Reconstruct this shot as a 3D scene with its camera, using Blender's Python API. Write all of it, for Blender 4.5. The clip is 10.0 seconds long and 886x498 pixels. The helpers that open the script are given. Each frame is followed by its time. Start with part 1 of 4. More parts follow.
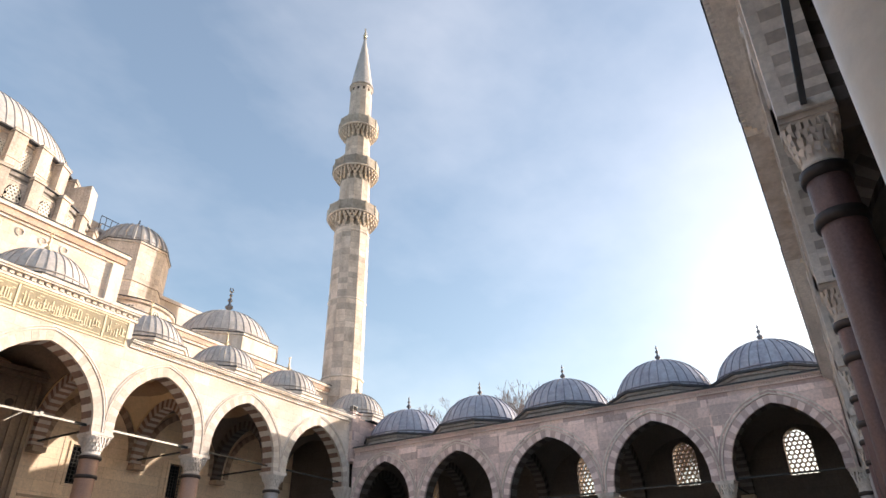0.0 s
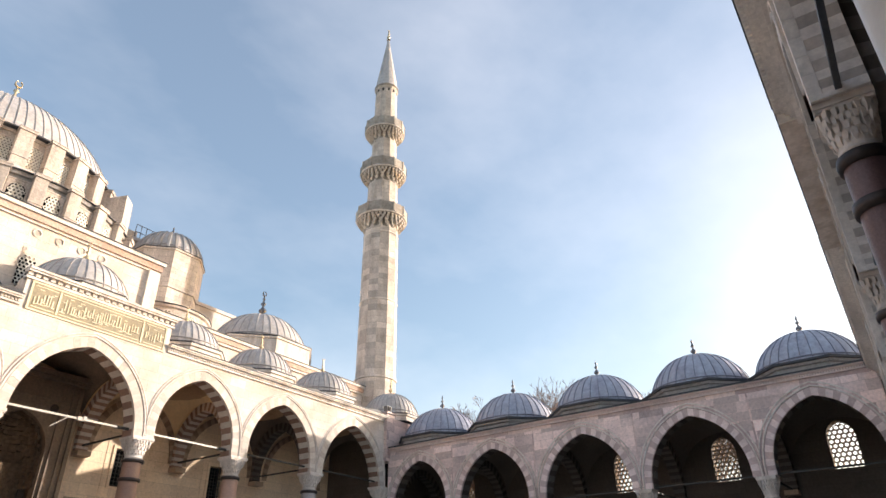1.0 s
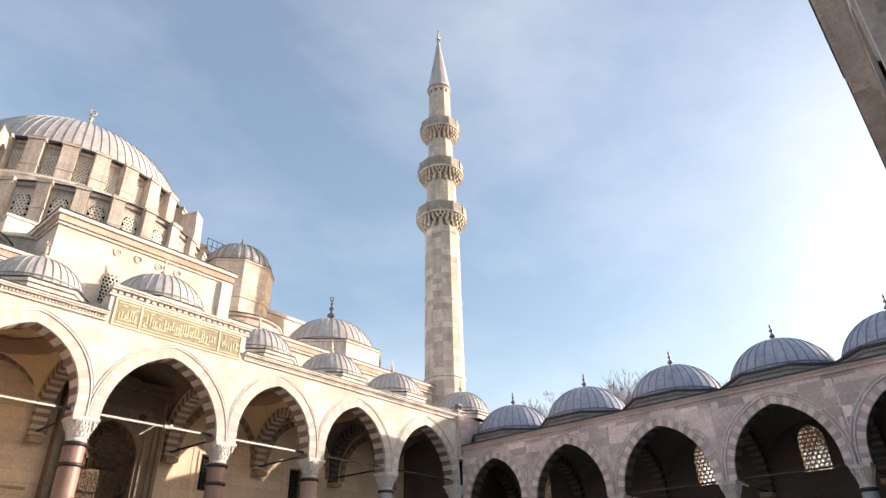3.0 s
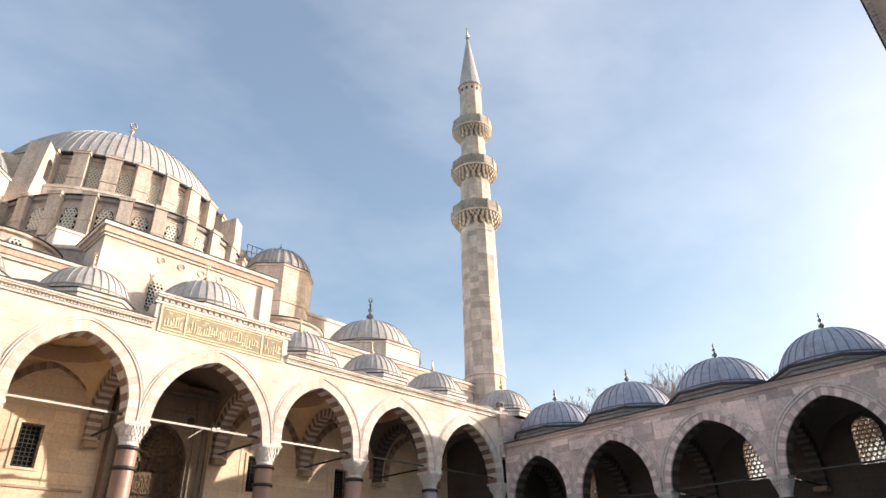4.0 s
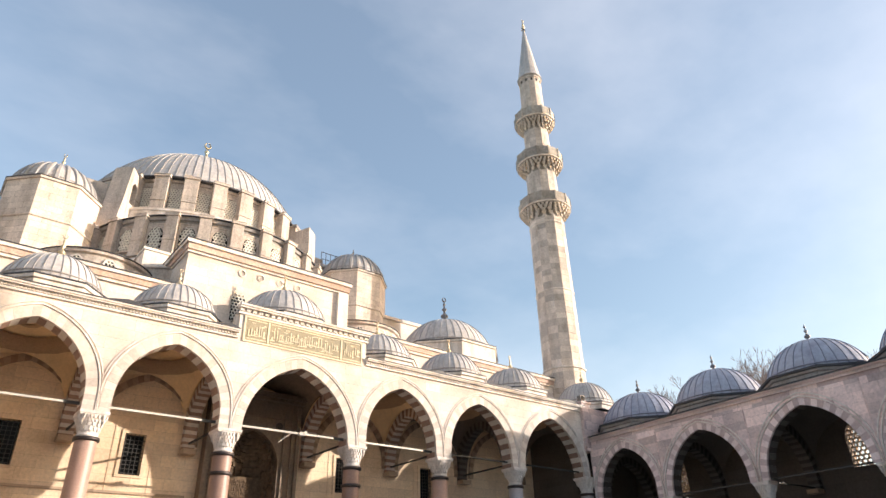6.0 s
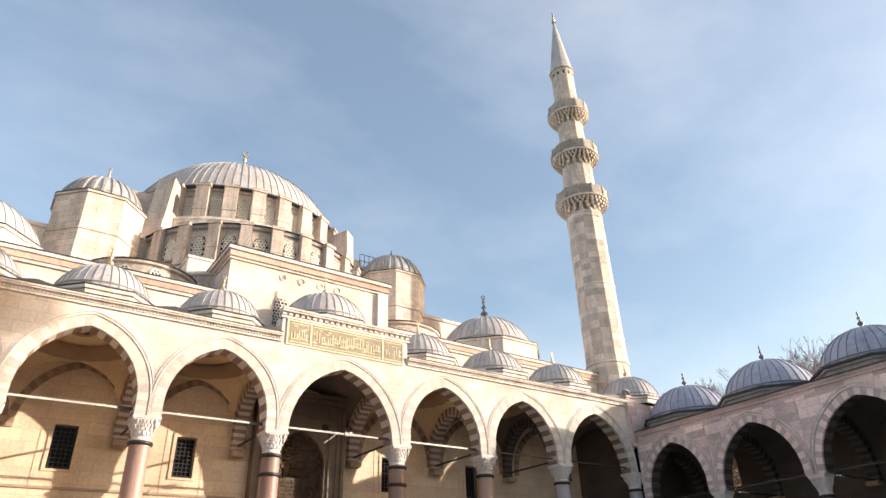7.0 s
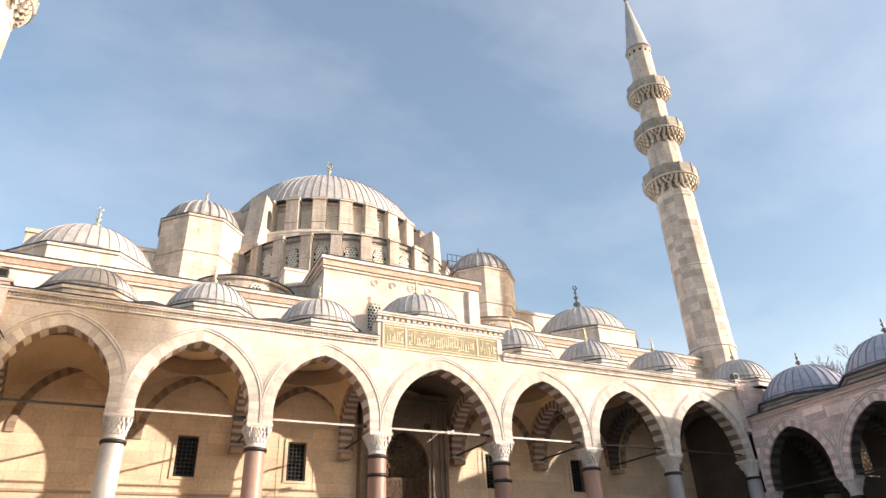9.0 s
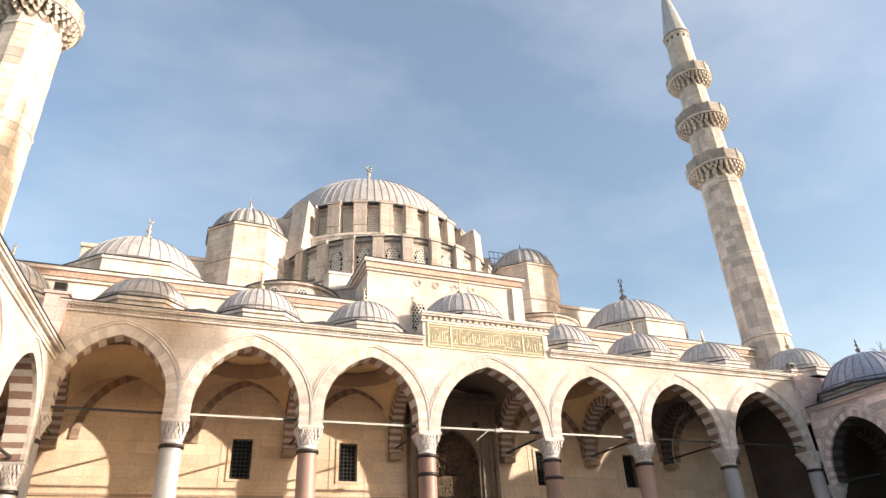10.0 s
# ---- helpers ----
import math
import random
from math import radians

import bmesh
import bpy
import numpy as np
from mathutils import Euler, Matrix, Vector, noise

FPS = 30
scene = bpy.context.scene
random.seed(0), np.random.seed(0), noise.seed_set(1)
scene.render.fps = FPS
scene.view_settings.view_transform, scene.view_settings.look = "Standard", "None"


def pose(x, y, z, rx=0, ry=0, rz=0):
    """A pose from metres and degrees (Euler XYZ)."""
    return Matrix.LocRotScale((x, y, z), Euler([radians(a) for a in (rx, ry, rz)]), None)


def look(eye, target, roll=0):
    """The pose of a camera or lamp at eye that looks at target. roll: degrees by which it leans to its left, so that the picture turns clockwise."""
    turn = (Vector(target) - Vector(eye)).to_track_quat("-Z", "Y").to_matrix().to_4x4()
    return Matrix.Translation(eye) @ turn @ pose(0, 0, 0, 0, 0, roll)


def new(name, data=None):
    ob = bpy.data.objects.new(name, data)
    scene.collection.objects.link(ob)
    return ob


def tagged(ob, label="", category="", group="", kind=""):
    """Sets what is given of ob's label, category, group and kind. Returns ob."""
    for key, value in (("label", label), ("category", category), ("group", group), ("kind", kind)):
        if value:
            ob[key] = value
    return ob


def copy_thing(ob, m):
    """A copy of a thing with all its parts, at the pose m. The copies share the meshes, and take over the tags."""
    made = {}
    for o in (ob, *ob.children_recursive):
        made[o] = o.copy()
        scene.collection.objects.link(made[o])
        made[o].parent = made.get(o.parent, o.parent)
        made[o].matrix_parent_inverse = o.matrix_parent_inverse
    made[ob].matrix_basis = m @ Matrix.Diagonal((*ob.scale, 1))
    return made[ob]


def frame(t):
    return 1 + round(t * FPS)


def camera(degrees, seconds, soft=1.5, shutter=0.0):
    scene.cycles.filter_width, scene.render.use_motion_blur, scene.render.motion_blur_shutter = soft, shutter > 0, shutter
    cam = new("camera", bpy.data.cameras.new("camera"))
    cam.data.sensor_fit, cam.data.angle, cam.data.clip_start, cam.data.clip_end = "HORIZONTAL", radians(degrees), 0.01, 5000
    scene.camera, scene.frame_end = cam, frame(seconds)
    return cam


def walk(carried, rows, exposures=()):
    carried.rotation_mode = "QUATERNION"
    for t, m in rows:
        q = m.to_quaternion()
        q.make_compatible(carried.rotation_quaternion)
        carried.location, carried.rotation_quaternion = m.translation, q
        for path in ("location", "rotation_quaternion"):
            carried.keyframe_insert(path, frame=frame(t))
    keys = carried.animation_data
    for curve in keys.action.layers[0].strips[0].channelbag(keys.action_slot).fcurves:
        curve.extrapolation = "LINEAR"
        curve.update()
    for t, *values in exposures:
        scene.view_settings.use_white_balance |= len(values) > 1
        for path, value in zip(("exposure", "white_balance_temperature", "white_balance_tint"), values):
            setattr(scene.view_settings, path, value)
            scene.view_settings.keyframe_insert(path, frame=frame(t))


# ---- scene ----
cam = camera(68.14, 10.0, soft=1.5)
PATH = [
    (0.0, pose(0, 0, 1.6, 119.01, 0.53, -58.71)),
    (0.5, pose(0, 0, 1.6, 118.97, 0.58, -57.39)),
    (1, pose(0, 0, 1.6, 118.95, 0.70, -55.70)),
    (1.5, pose(0, 0, 1.6, 118.93, 0.79, -54.24)),
    (2, pose(0, 0, 1.6, 118.90, 0.81, -52.53)),
    (2.5, pose(0, 0, 1.6, 118.87, 0.90, -51.07)),
    (4, pose(0, 0, 1.6, 118.80, 1.13, -45.72)),
    (4.5, pose(0, 0, 1.6, 118.77, 1.18, -44.05)),
    (5, pose(0, 0, 1.6, 118.75, 1.27, -42.09)),
    (5.5, pose(0, 0, 1.6, 118.75, 1.38, -40.39)),
    (7, pose(0, 0, 1.6, 118.70, 1.73, -34.72)),
    (7.5, pose(0, 0, 1.6, 118.69, 1.82, -32.83)),
    (8, pose(0, 0, 1.6, 118.69, 1.97, -30.41)),
    (8.5, pose(0, 0, 1.6, 118.69, 2.01, -28.32)),
    (9, pose(0, 0, 1.6, 118.71, 2.18, -25.86)),
    (9.5, pose(0, 0, 1.6, 118.73, 2.26, -23.90)),
    (10, pose(0, 0, 1.6, 118.76, 2.43, -21.58)),
]
walk(cam, PATH, exposures=[(0.0, 0.91, 6650, 11), (10.0, 0.88, 6650, 10)])

# ---- light ----
SUN_AZ, SUN_EL = radians(126.5), radians(14.3)
world = bpy.data.worlds.new("sky")
scene.world = world
world.use_nodes = True
wn, wl = world.node_tree.nodes, world.node_tree.links
sky = wn.new("ShaderNodeTexSky")
sky.sky_type = "NISHITA"
sky.sun_disc = False
sky.sun_elevation, sky.sun_rotation = SUN_EL, SUN_AZ
sky.air_density, sky.dust_density, sky.ozone_density = 1.0, 2.6, 0.9
sky_map = wn.new("ShaderNodeTexCoord")
stretch = wn.new("ShaderNodeMapping")
stretch.inputs["Scale"].default_value = (1.0, 1.6, 2.6)
stretch.inputs["Rotation"].default_value = (0.3, 0.5, 0.4)
wisps = wn.new("ShaderNodeTexNoise")
wisps.inputs["Scale"].default_value = 1.4
wisps.inputs["Detail"].default_value = 6
wisps.inputs["Roughness"].default_value = 0.55
cover = wn.new("ShaderNodeMapRange")
cover.inputs["From Min"].default_value, cover.inputs["From Max"].default_value = 0.38, 0.90
cover.inputs["To Min"].default_value, cover.inputs["To Max"].default_value = 0.07, 0.28
veil = wn.new("ShaderNodeMixRGB")
veil.inputs["Color2"].default_value = (8.6, 8.2, 8.2, 1)
wl.new(sky_map.outputs["Generated"], stretch.inputs["Vector"])
wl.new(stretch.outputs["Vector"], wisps.inputs["Vector"])
wl.new(wisps.outputs["Fac"], cover.inputs["Value"])
wl.new(cover.outputs["Result"], veil.inputs["Fac"])
depth = wn.new("ShaderNodeHueSaturation")
depth.inputs["Hue"].default_value = 0.495
depth.inputs["Saturation"].default_value = 1.28
wl.new(sky.outputs["Color"], depth.inputs["Color"])
wl.new(depth.outputs["Color"], veil.inputs["Color1"])
wl.new(veil.outputs["Color"], wn["Background"].inputs["Color"])
wn["Background"].inputs["Strength"].default_value = 0.145

sun_data = bpy.data.lights.new("sun", "SUN")
sun_data.energy, sun_data.angle, sun_data.color = 3.9, radians(0.6), (1.0, 0.91, 0.83)
sun = new("sun", sun_data)
toward = Vector((math.sin(SUN_AZ) * math.cos(SUN_EL), math.cos(SUN_AZ) * math.cos(SUN_EL), math.sin(SUN_EL)))
sun.matrix_world = look(toward * 300, (0, 0, 0))


# ---- materials ----
def material(name, colour, rough=0.8, metal=0.0, vary=0.18, grain=6.0, bump=0.25, stain=None, blocks=None, objects=0.0, streak=0.0, contrast=0.85, second=(0.80, 0.76, 0.74), level=False):
    """Colour with grain and large stains; blocks=(length, height) lays ashlar joints over it; objects varies it from piece to piece."""
    m = bpy.data.materials.new(name)
    m.use_nodes = True
    n, l = m.node_tree.nodes, m.node_tree.links
    b = n["Principled BSDF"]
    b.inputs["Roughness"].default_value, b.inputs["Metallic"].default_value = rough, metal
    geo = n.new("ShaderNodeNewGeometry")
    fine = n.new("ShaderNodeTexNoise")
    fine.inputs["Scale"].default_value, fine.inputs["Detail"].default_value = grain, 7
    fine.inputs["Roughness"].default_value = 0.65
    broad = n.new("ShaderNodeTexNoise")
    broad.inputs["Scale"].default_value, broad.inputs["Detail"].default_value = 0.35, 5
    l.new(geo.outputs["Position"], fine.inputs["Vector"])
    if streak:
        run = n.new("ShaderNodeMapping")
        run.inputs["Scale"].default_value = (1, 1, streak)
        l.new(geo.outputs["Position"], run.inputs["Vector"])
        l.new(run.outputs["Vector"], broad.inputs["Vector"])
        broad.inputs["Scale"].default_value = 1.3
    else:
        l.new(geo.outputs["Position"], broad.inputs["Vector"])
    ramp = n.new("ShaderNodeMapRange")
    ramp.inputs["From Min"].default_value, ramp.inputs["From Max"].default_value = 0.3, 0.7
    ramp.inputs["To Min"].default_value, ramp.inputs["To Max"].default_value = 1 - vary, 1 + vary
    l.new(fine.outputs["Fac"], ramp.inputs["Value"])
    base = n.new("ShaderNodeMixRGB")
    base.inputs["Color1"].default_value = (*colour, 1)
    dirty = stain or tuple(c * 0.72 for c in colour)
    base.inputs["Color2"].default_value = (*dirty, 1)
    spread = n.new("ShaderNodeMapRange")
    spread.inputs["From Min"].default_value, spread.inputs["From Max"].default_value = 0.42, 0.75
    l.new(broad.outputs["Fac"], spread.inputs["Value"])
    l.new(spread.outputs["Result"], base.inputs["Fac"])
    colour_out, height = base.outputs["Color"], fine.outputs["Fac"]
    if blocks:
        parts = n.new("ShaderNodeSeparateXYZ")
        l.new(geo.outputs["Position"], parts.inputs["Vector"])
        facing = n.new("ShaderNodeSeparateXYZ")
        l.new(geo.outputs["True Normal"], facing.inputs["Vector"])
        terms = []
        for a, c in (("X", "Y"), ("Y", "X")):
            term = n.new("ShaderNodeMath")
            term.operation = "MULTIPLY"
            l.new(parts.outputs[a], term.inputs[0])
            l.new(facing.outputs[c], term.inputs[1])
            terms.append(term)
        along = n.new("ShaderNodeMath")
        along.operation = "SUBTRACT"
        l.new(terms[0].outputs["Value"], along.inputs[0])
        l.new(terms[1].outputs["Value"], along.inputs[1])
        flat = n.new("ShaderNodeCombineXYZ")
        l.new(along.outputs["Value"], flat.inputs["X"])
        l.new(parts.outputs["Y" if level else "Z"], flat.inputs["Y"])
        if level:
            l.new(parts.outputs["X"], flat.inputs["X"])
        brick = n.new("ShaderNodeTexBrick")
        brick.inputs["Scale"].default_value = 1.0
        brick.inputs["Brick Width"].default_value, brick.inputs["Row Height"].default_value = blocks
        brick.inputs["Mortar Size"].default_value = 0.014
        brick.inputs["Mortar Smooth"].default_value = 0.4
        brick.inputs["Color1"].default_value = (1.10, 1.08, 1.05, 1)
        brick.inputs["Color2"].default_value = (*second, 1)
        brick.inputs["Mortar"].default_value = (0.52, 0.48, 0.44, 1)
        brick.offset_frequency, brick.squash_frequency, brick.squash = 2, 3, 1.35
        l.new(flat.outputs["Vector"], brick.inputs["Vector"])
        tint = n.new("ShaderNodeMixRGB")
        tint.blend_type = "MULTIPLY"
        tint.inputs["Fac"].default_value = contrast
        l.new(colour_out, tint.inputs["Color1"])
        l.new(brick.outputs["Color"], tint.inputs["Color2"])
        colour_out = tint.outputs["Color"]
        groove = n.new("ShaderNodeMath")
        groove.operation = "SUBTRACT"
        l.new(fine.outputs["Fac"], groove.inputs[0])
        l.new(brick.outputs["Fac"], groove.inputs[1])
        height = groove.outputs["Value"]
    if objects:
        info = n.new("ShaderNodeObjectInfo")
        each = n.new("ShaderNodeMapRange")
        each.inputs["To Min"].default_value, each.inputs["To Max"].default_value = 1 - objects, 1 + objects
        l.new(info.outputs["Random"], each.inputs["Value"])
        both = n.new("ShaderNodeMath")
        both.operation = "MULTIPLY"
        l.new(each.outputs["Result"], both.inputs[0])
        l.new(ramp.outputs["Result"], both.inputs[1])
        factor = both.outputs["Value"]
    else:
        factor = ramp.outputs["Result"]
    final = n.new("ShaderNodeVectorMath")
    final.operation = "SCALE"
    l.new(colour_out, final.inputs[0])
    l.new(factor, final.inputs["Scale"])
    l.new(final.outputs["Vector"], b.inputs["Base Color"])
    bumpy = n.new("ShaderNodeBump")
    bumpy.inputs["Strength"].default_value, bumpy.inputs["Distance"].default_value = bump, 0.03
    l.new(height, bumpy.inputs["Height"])
    l.new(bumpy.outputs["Normal"], b.inputs["Normal"])
    return m


LIMESTONE = material("limestone_ashlar", (0.71, 0.635, 0.57), 0.85, blocks=(1.35, 0.62), vary=0.13, stain=(0.47, 0.385, 0.315), contrast=0.62)
MARBLE = material("grey_marble_ashlar", (0.78, 0.61, 0.56), 0.7, blocks=(1.9, 0.78), vary=0.2, stain=(0.58, 0.47, 0.45), contrast=1.0, second=(0.60, 0.55, 0.56))
NEAR_WALL = material("pale_marble_wall", (0.80, 0.73, 0.67), 0.75, blocks=(1.9, 0.78), vary=0.14, contrast=0.6)
VOUSSOIR_PALE = material("pale_grey_voussoir", (0.82, 0.67, 0.625), 0.8, vary=0.14, objects=0.08)
VOUSSOIR_ROSE = material("rose_grey_voussoir", (0.58, 0.435, 0.405), 0.8, vary=0.14, objects=0.12)
OCHRE = material("ochre_limestone_ashlar", (0.80, 0.625, 0.44), 0.85, blocks=(1.5, 0.7), vary=0.16, stain=(0.56, 0.39, 0.245), contrast=0.55)
OCHRE_STONE = material("ochre_voussoir_stone", (0.42, 0.30, 0.205), 0.85, vary=0.14, objects=0.08)
BROWN_STONE = material("brown_voussoir_stone", (0.30, 0.20, 0.135), 0.85, vary=0.16, objects=0.1)
# Darker copies of stone and plaster; the walks' shade is in their colour.
SHADED_STONE = material("shaded_walk_stone", (0.115, 0.088, 0.07), 0.9, blocks=(1.6, 0.72), vary=0.2, contrast=0.6)
SHADED_PLASTER = material("shaded_walk_plaster", (0.14, 0.108, 0.086), 0.9, vary=0.15)
SHADED_RED = material("shaded_red_voussoir", (0.075, 0.055, 0.045), 0.9, objects=0.1)
SHADED_WHITE = material("grey_voussoir", (0.14, 0.115, 0.10), 0.9, objects=0.1)
TOWER_STONE = material("weathered_tower_ashlar", (0.67, 0.59, 0.525), 0.88, blocks=(0.95, 0.55), vary=0.18, stain=(0.44, 0.38, 0.325), contrast=0.9, streak=0.2)
NEAR_PALE = material("pale_grey_soffit_stone", (0.86, 0.80, 0.745), 0.85, objects=0.06)
NEAR_DARK = material("grey_brown_soffit_stone", (0.56, 0.50, 0.455), 0.85, objects=0.12)
TOWER_PIECE = material("tower_ashlar_block", (0.65, 0.57, 0.505), 0.88, vary=0.2, stain=(0.46, 0.39, 0.33), objects=0.26, streak=0.3)
MARBLE_PIECE = material("marble_facing_block", (0.78, 0.61, 0.56), 0.65, vary=0.2, stain=(0.50, 0.40, 0.40), objects=0.36)
LEAD_SEAM = material("dark_lead_seam", (0.34, 0.32, 0.31), 0.55, 0.0, vary=0.12)
PLAIN = material("dressed_limestone", (0.73, 0.66, 0.60), 0.85, vary=0.16, stain=(0.48, 0.40, 0.33), streak=0.3)
WEATHERED = material("weathered_limestone", (0.56, 0.49, 0.435), 0.9, blocks=(1.3, 0.75), vary=0.26, stain=(0.29, 0.25, 0.22), streak=0.12, contrast=0.5)
BALCONY_STONE = material("grey_weathered_balcony_stone", (0.44, 0.39, 0.335), 0.9, vary=0.3, stain=(0.22, 0.19, 0.165), grain=3, objects=0.14)
# Body behind the stalactites, darkened so the gaps read as deep shade.
BALCONY_SHADE = material("shaded_weathered_balcony_stone", (0.30, 0.26, 0.22), 0.92, vary=0.25, stain=(0.14, 0.12, 0.10))
# Dark seams, tinted blue to go with the shade-coloured lead.
SEAM_SHADE_BLUE = material("dark_lead_seam_shade_blue", (0.20, 0.20, 0.25), 0.55, 0.05, vary=0.15)
CORBEL = material("carved_balcony_stone", (0.68, 0.60, 0.52), 0.88, vary=0.2, stain=(0.50, 0.42, 0.35), objects=0.08)
WHITE_STONE = material("white_voussoir_stone", (0.66, 0.59, 0.51), 0.8, vary=0.12, objects=0.08)
RED_STONE = material("red_voussoir_stone", (0.29, 0.18, 0.135), 0.8, vary=0.16, objects=0.14)
PINK_STONE = material("pale_pink_stone", (0.58, 0.49, 0.42), 0.8, vary=0.14, objects=0.1)
BAND = material("red_cornice_stone", (0.44, 0.30, 0.235), 0.85, vary=0.3, stain=(0.60, 0.47, 0.39))
LEAD = material("lead_sheet", (0.51, 0.475, 0.455), 0.6, 0.05, vary=0.2, stain=(0.36, 0.34, 0.335), grain=3, streak=0.3)
# Blue-grey copy of LEAD; the shade on these domes is in the colour.
LEAD_SHADE_BLUE = material("shade_blue_lead_sheet", (0.37, 0.385, 0.455), 0.5, 0.05, vary=0.22, stain=(0.28, 0.275, 0.34), grain=3, streak=0.3)
LEAD_DARK = material("dark_lead_edge", (0.05, 0.05, 0.056), 0.6, 0.2, vary=0.2)
PLASTER = material("cream_plaster", (0.82, 0.60, 0.345), 0.9, vary=0.1, stain=(0.60, 0.42, 0.235), bump=0.1)
PAINTED = material("painted_dome_band", (0.44, 0.29, 0.175), 0.9, vary=0.2, grain=9)
BROWN_GRANITE = material("brown_granite", (0.36, 0.22, 0.165), 0.45, vary=0.25, grain=25)
GRANITE_RED = material("red_granite", (0.47, 0.295, 0.225), 0.45, vary=0.25, grain=25)
GRANITE_GREY = material("grey_granite", (0.46, 0.43, 0.43), 0.45, vary=0.25, grain=25)
COLUMN_WHITE = material("white_marble_column", (0.78, 0.74, 0.68), 0.4, vary=0.1, grain=4)
PORPHYRY = material("purple_porphyry", (0.17, 0.10, 0.10), 0.4, vary=0.25, grain=22)
BRONZE = material("dark_bronze_collar", (0.07, 0.055, 0.05), 0.5, 0.6)
IRON = material("dark_iron", (0.05, 0.045, 0.04), 0.6, 0.4)
# Pale tone stands for sunlight on the rods; shaded bays use IRON instead.
TIE_PAINT_LIT = material("sunlit_painted_iron", (0.55, 0.50, 0.44), 0.6, 0.1, stain=(0.35, 0.31, 0.27))
GRILLE = material("rusty_grey_grille", (0.055, 0.05, 0.045), 0.7, 0.2)
# Portal browns, darkened so that the recess's shade sits in the colour.
PORTAL_SHADE = material("portal_shade_brown", (0.21, 0.15, 0.105), 0.7, vary=0.25, stain=(0.11, 0.075, 0.05))
CARVED = material("shaded_brown_carving", (0.135, 0.088, 0.052), 0.9, vary=0.45, stain=(0.07, 0.045, 0.03), grain=4)
GILT = material("weathered_gilt_copper", (0.62, 0.50, 0.33), 0.4, 0.6)
FINIAL_DARK = material("tarnished_copper", (0.20, 0.20, 0.22), 0.5, 0.5)
DARK = material("dark_interior", (0.03, 0.027, 0.025), 0.9)
GLASS = material("dusty_dark_glass", (0.010, 0.010, 0.011), 0.12)
GLASS.node_tree.nodes["Principled BSDF"].inputs["Specular IOR Level"].default_value = 0.06
LATTICE = material("gypsum_lattice", (0.70, 0.66, 0.58), 0.85, vary=0.1)
PANEL_GROUND = material("green_gold_panel", (0.31, 0.26, 0.17), 0.7, vary=0.2)
PANEL_GOLD = material("pale_gold_lettering", (0.70, 0.60, 0.42), 0.6, vary=0.1)
PAVING = material("marble_paving", (0.56, 0.53, 0.48), 0.6, blocks=(1.6, 0.9), vary=0.15, level=True)
EARTH = material("dry_grass_earth", (0.14, 0.13, 0.08), 0.95, vary=0.3)
BARK = material("grey_bark", (0.33, 0.255, 0.225), 0.9, vary=0.25)
DRUM_GREY = material("grey_weathered_drum", (0.33, 0.315, 0.305), 0.85, blocks=(1.4, 0.7), vary=0.22, stain=(0.26, 0.235, 0.22), streak=0.15, contrast=0.5)
LAMP_GREY = material("grey_lamp_housing", (0.12, 0.12, 0.125), 0.5, 0.3)


# ---- building tools ----
def mesh(bm, mat, smooth=False):
    bmesh.ops.recalc_face_normals(bm, faces=bm.faces)
    me = bpy.data.meshes.new("mesh")
    bm.to_mesh(me)
    bm.free()
    me.materials.append(mat)
    if smooth:
        me.polygons.foreach_set("use_smooth", [True] * len(me.polygons))
    return me


def part(name, bm, mat, parent, label="", smooth=False):
    ob = new(name, bm if isinstance(bm, bpy.types.Mesh) else mesh(bm, mat, smooth))
    ob.parent = parent
    if label:
        ob["label"] = label
    return ob


def thing(name, m, label, category, group="", kind=""):
    ob = new(name)
    ob.empty_display_size = 0.3
    ob.matrix_world = m
    return tagged(ob, label, category, group, kind)


def solid(name, bm, mat, label, category, kind="", smooth=False, m=None):
    ob = new(name, mesh(bm, mat, smooth))
    if m is not None:
        ob.matrix_world = m
    return tagged(ob, label, category, "", kind)


def box(bm, x0, x1, y0, y1, z0, z1, m=None):
    v = [bm.verts.new((x, y, z)) for x in (x0, x1) for y in (y0, y1) for z in (z0, z1)]
    if m is not None:
        for w in v:
            w.co = m @ w.co
    for f in ((0, 1, 3, 2), (4, 6, 7, 5), (0, 4, 5, 1), (2, 3, 7, 6), (0, 2, 6, 4), (1, 5, 7, 3)):
        bm.faces.new([v[i] for i in f])
    return v


def boxed(*args):
    bm = bmesh.new()
    box(bm, *args)
    return bm


def lathe(profile, n, start=0.0, sweep=2 * math.pi, ribs=0, rib=0.0, bm=None, at=(0, 0)):
    """A profile of (radius, z) turned about the z axis; every ribs-th step stands proud by rib."""
    bm = bm or bmesh.new()
    closed = abs(sweep - 2 * math.pi) < 1e-6
    rings = []
    for r, z in profile:
        ring = []
        for i in range(n if closed else n + 1):
            a = start + sweep * i / n
            q = r + (rib if ribs and i % ribs == 0 and r > 0.3 else 0)
            ring.append(bm.verts.new((at[0] + q * math.cos(a), at[1] + q * math.sin(a), z)))
        rings.append(ring)
    for lo, hi in zip(rings, rings[1:]):
        k = len(lo)
        for i in range(k if closed else k - 1):
            j = (i + 1) % k
            bm.faces.new((lo[i], lo[j], hi[j], hi[i]))
    return bm


def cap_profile(r, z0, rise, steps=12):
    """A round cap of base radius r and the given rise, from its edge to its crown."""
    big = (r * r + rise * rise) / (2 * rise)
    top = math.asin(min(1.0, r / big)) if rise <= big else math.pi - math.asin(r / big)
    return [(max(0.001, big * math.sin(top * (1 - i / steps))), z0 + rise - big + big * math.cos(top * (1 - i / steps))) for i in range(steps + 1)]


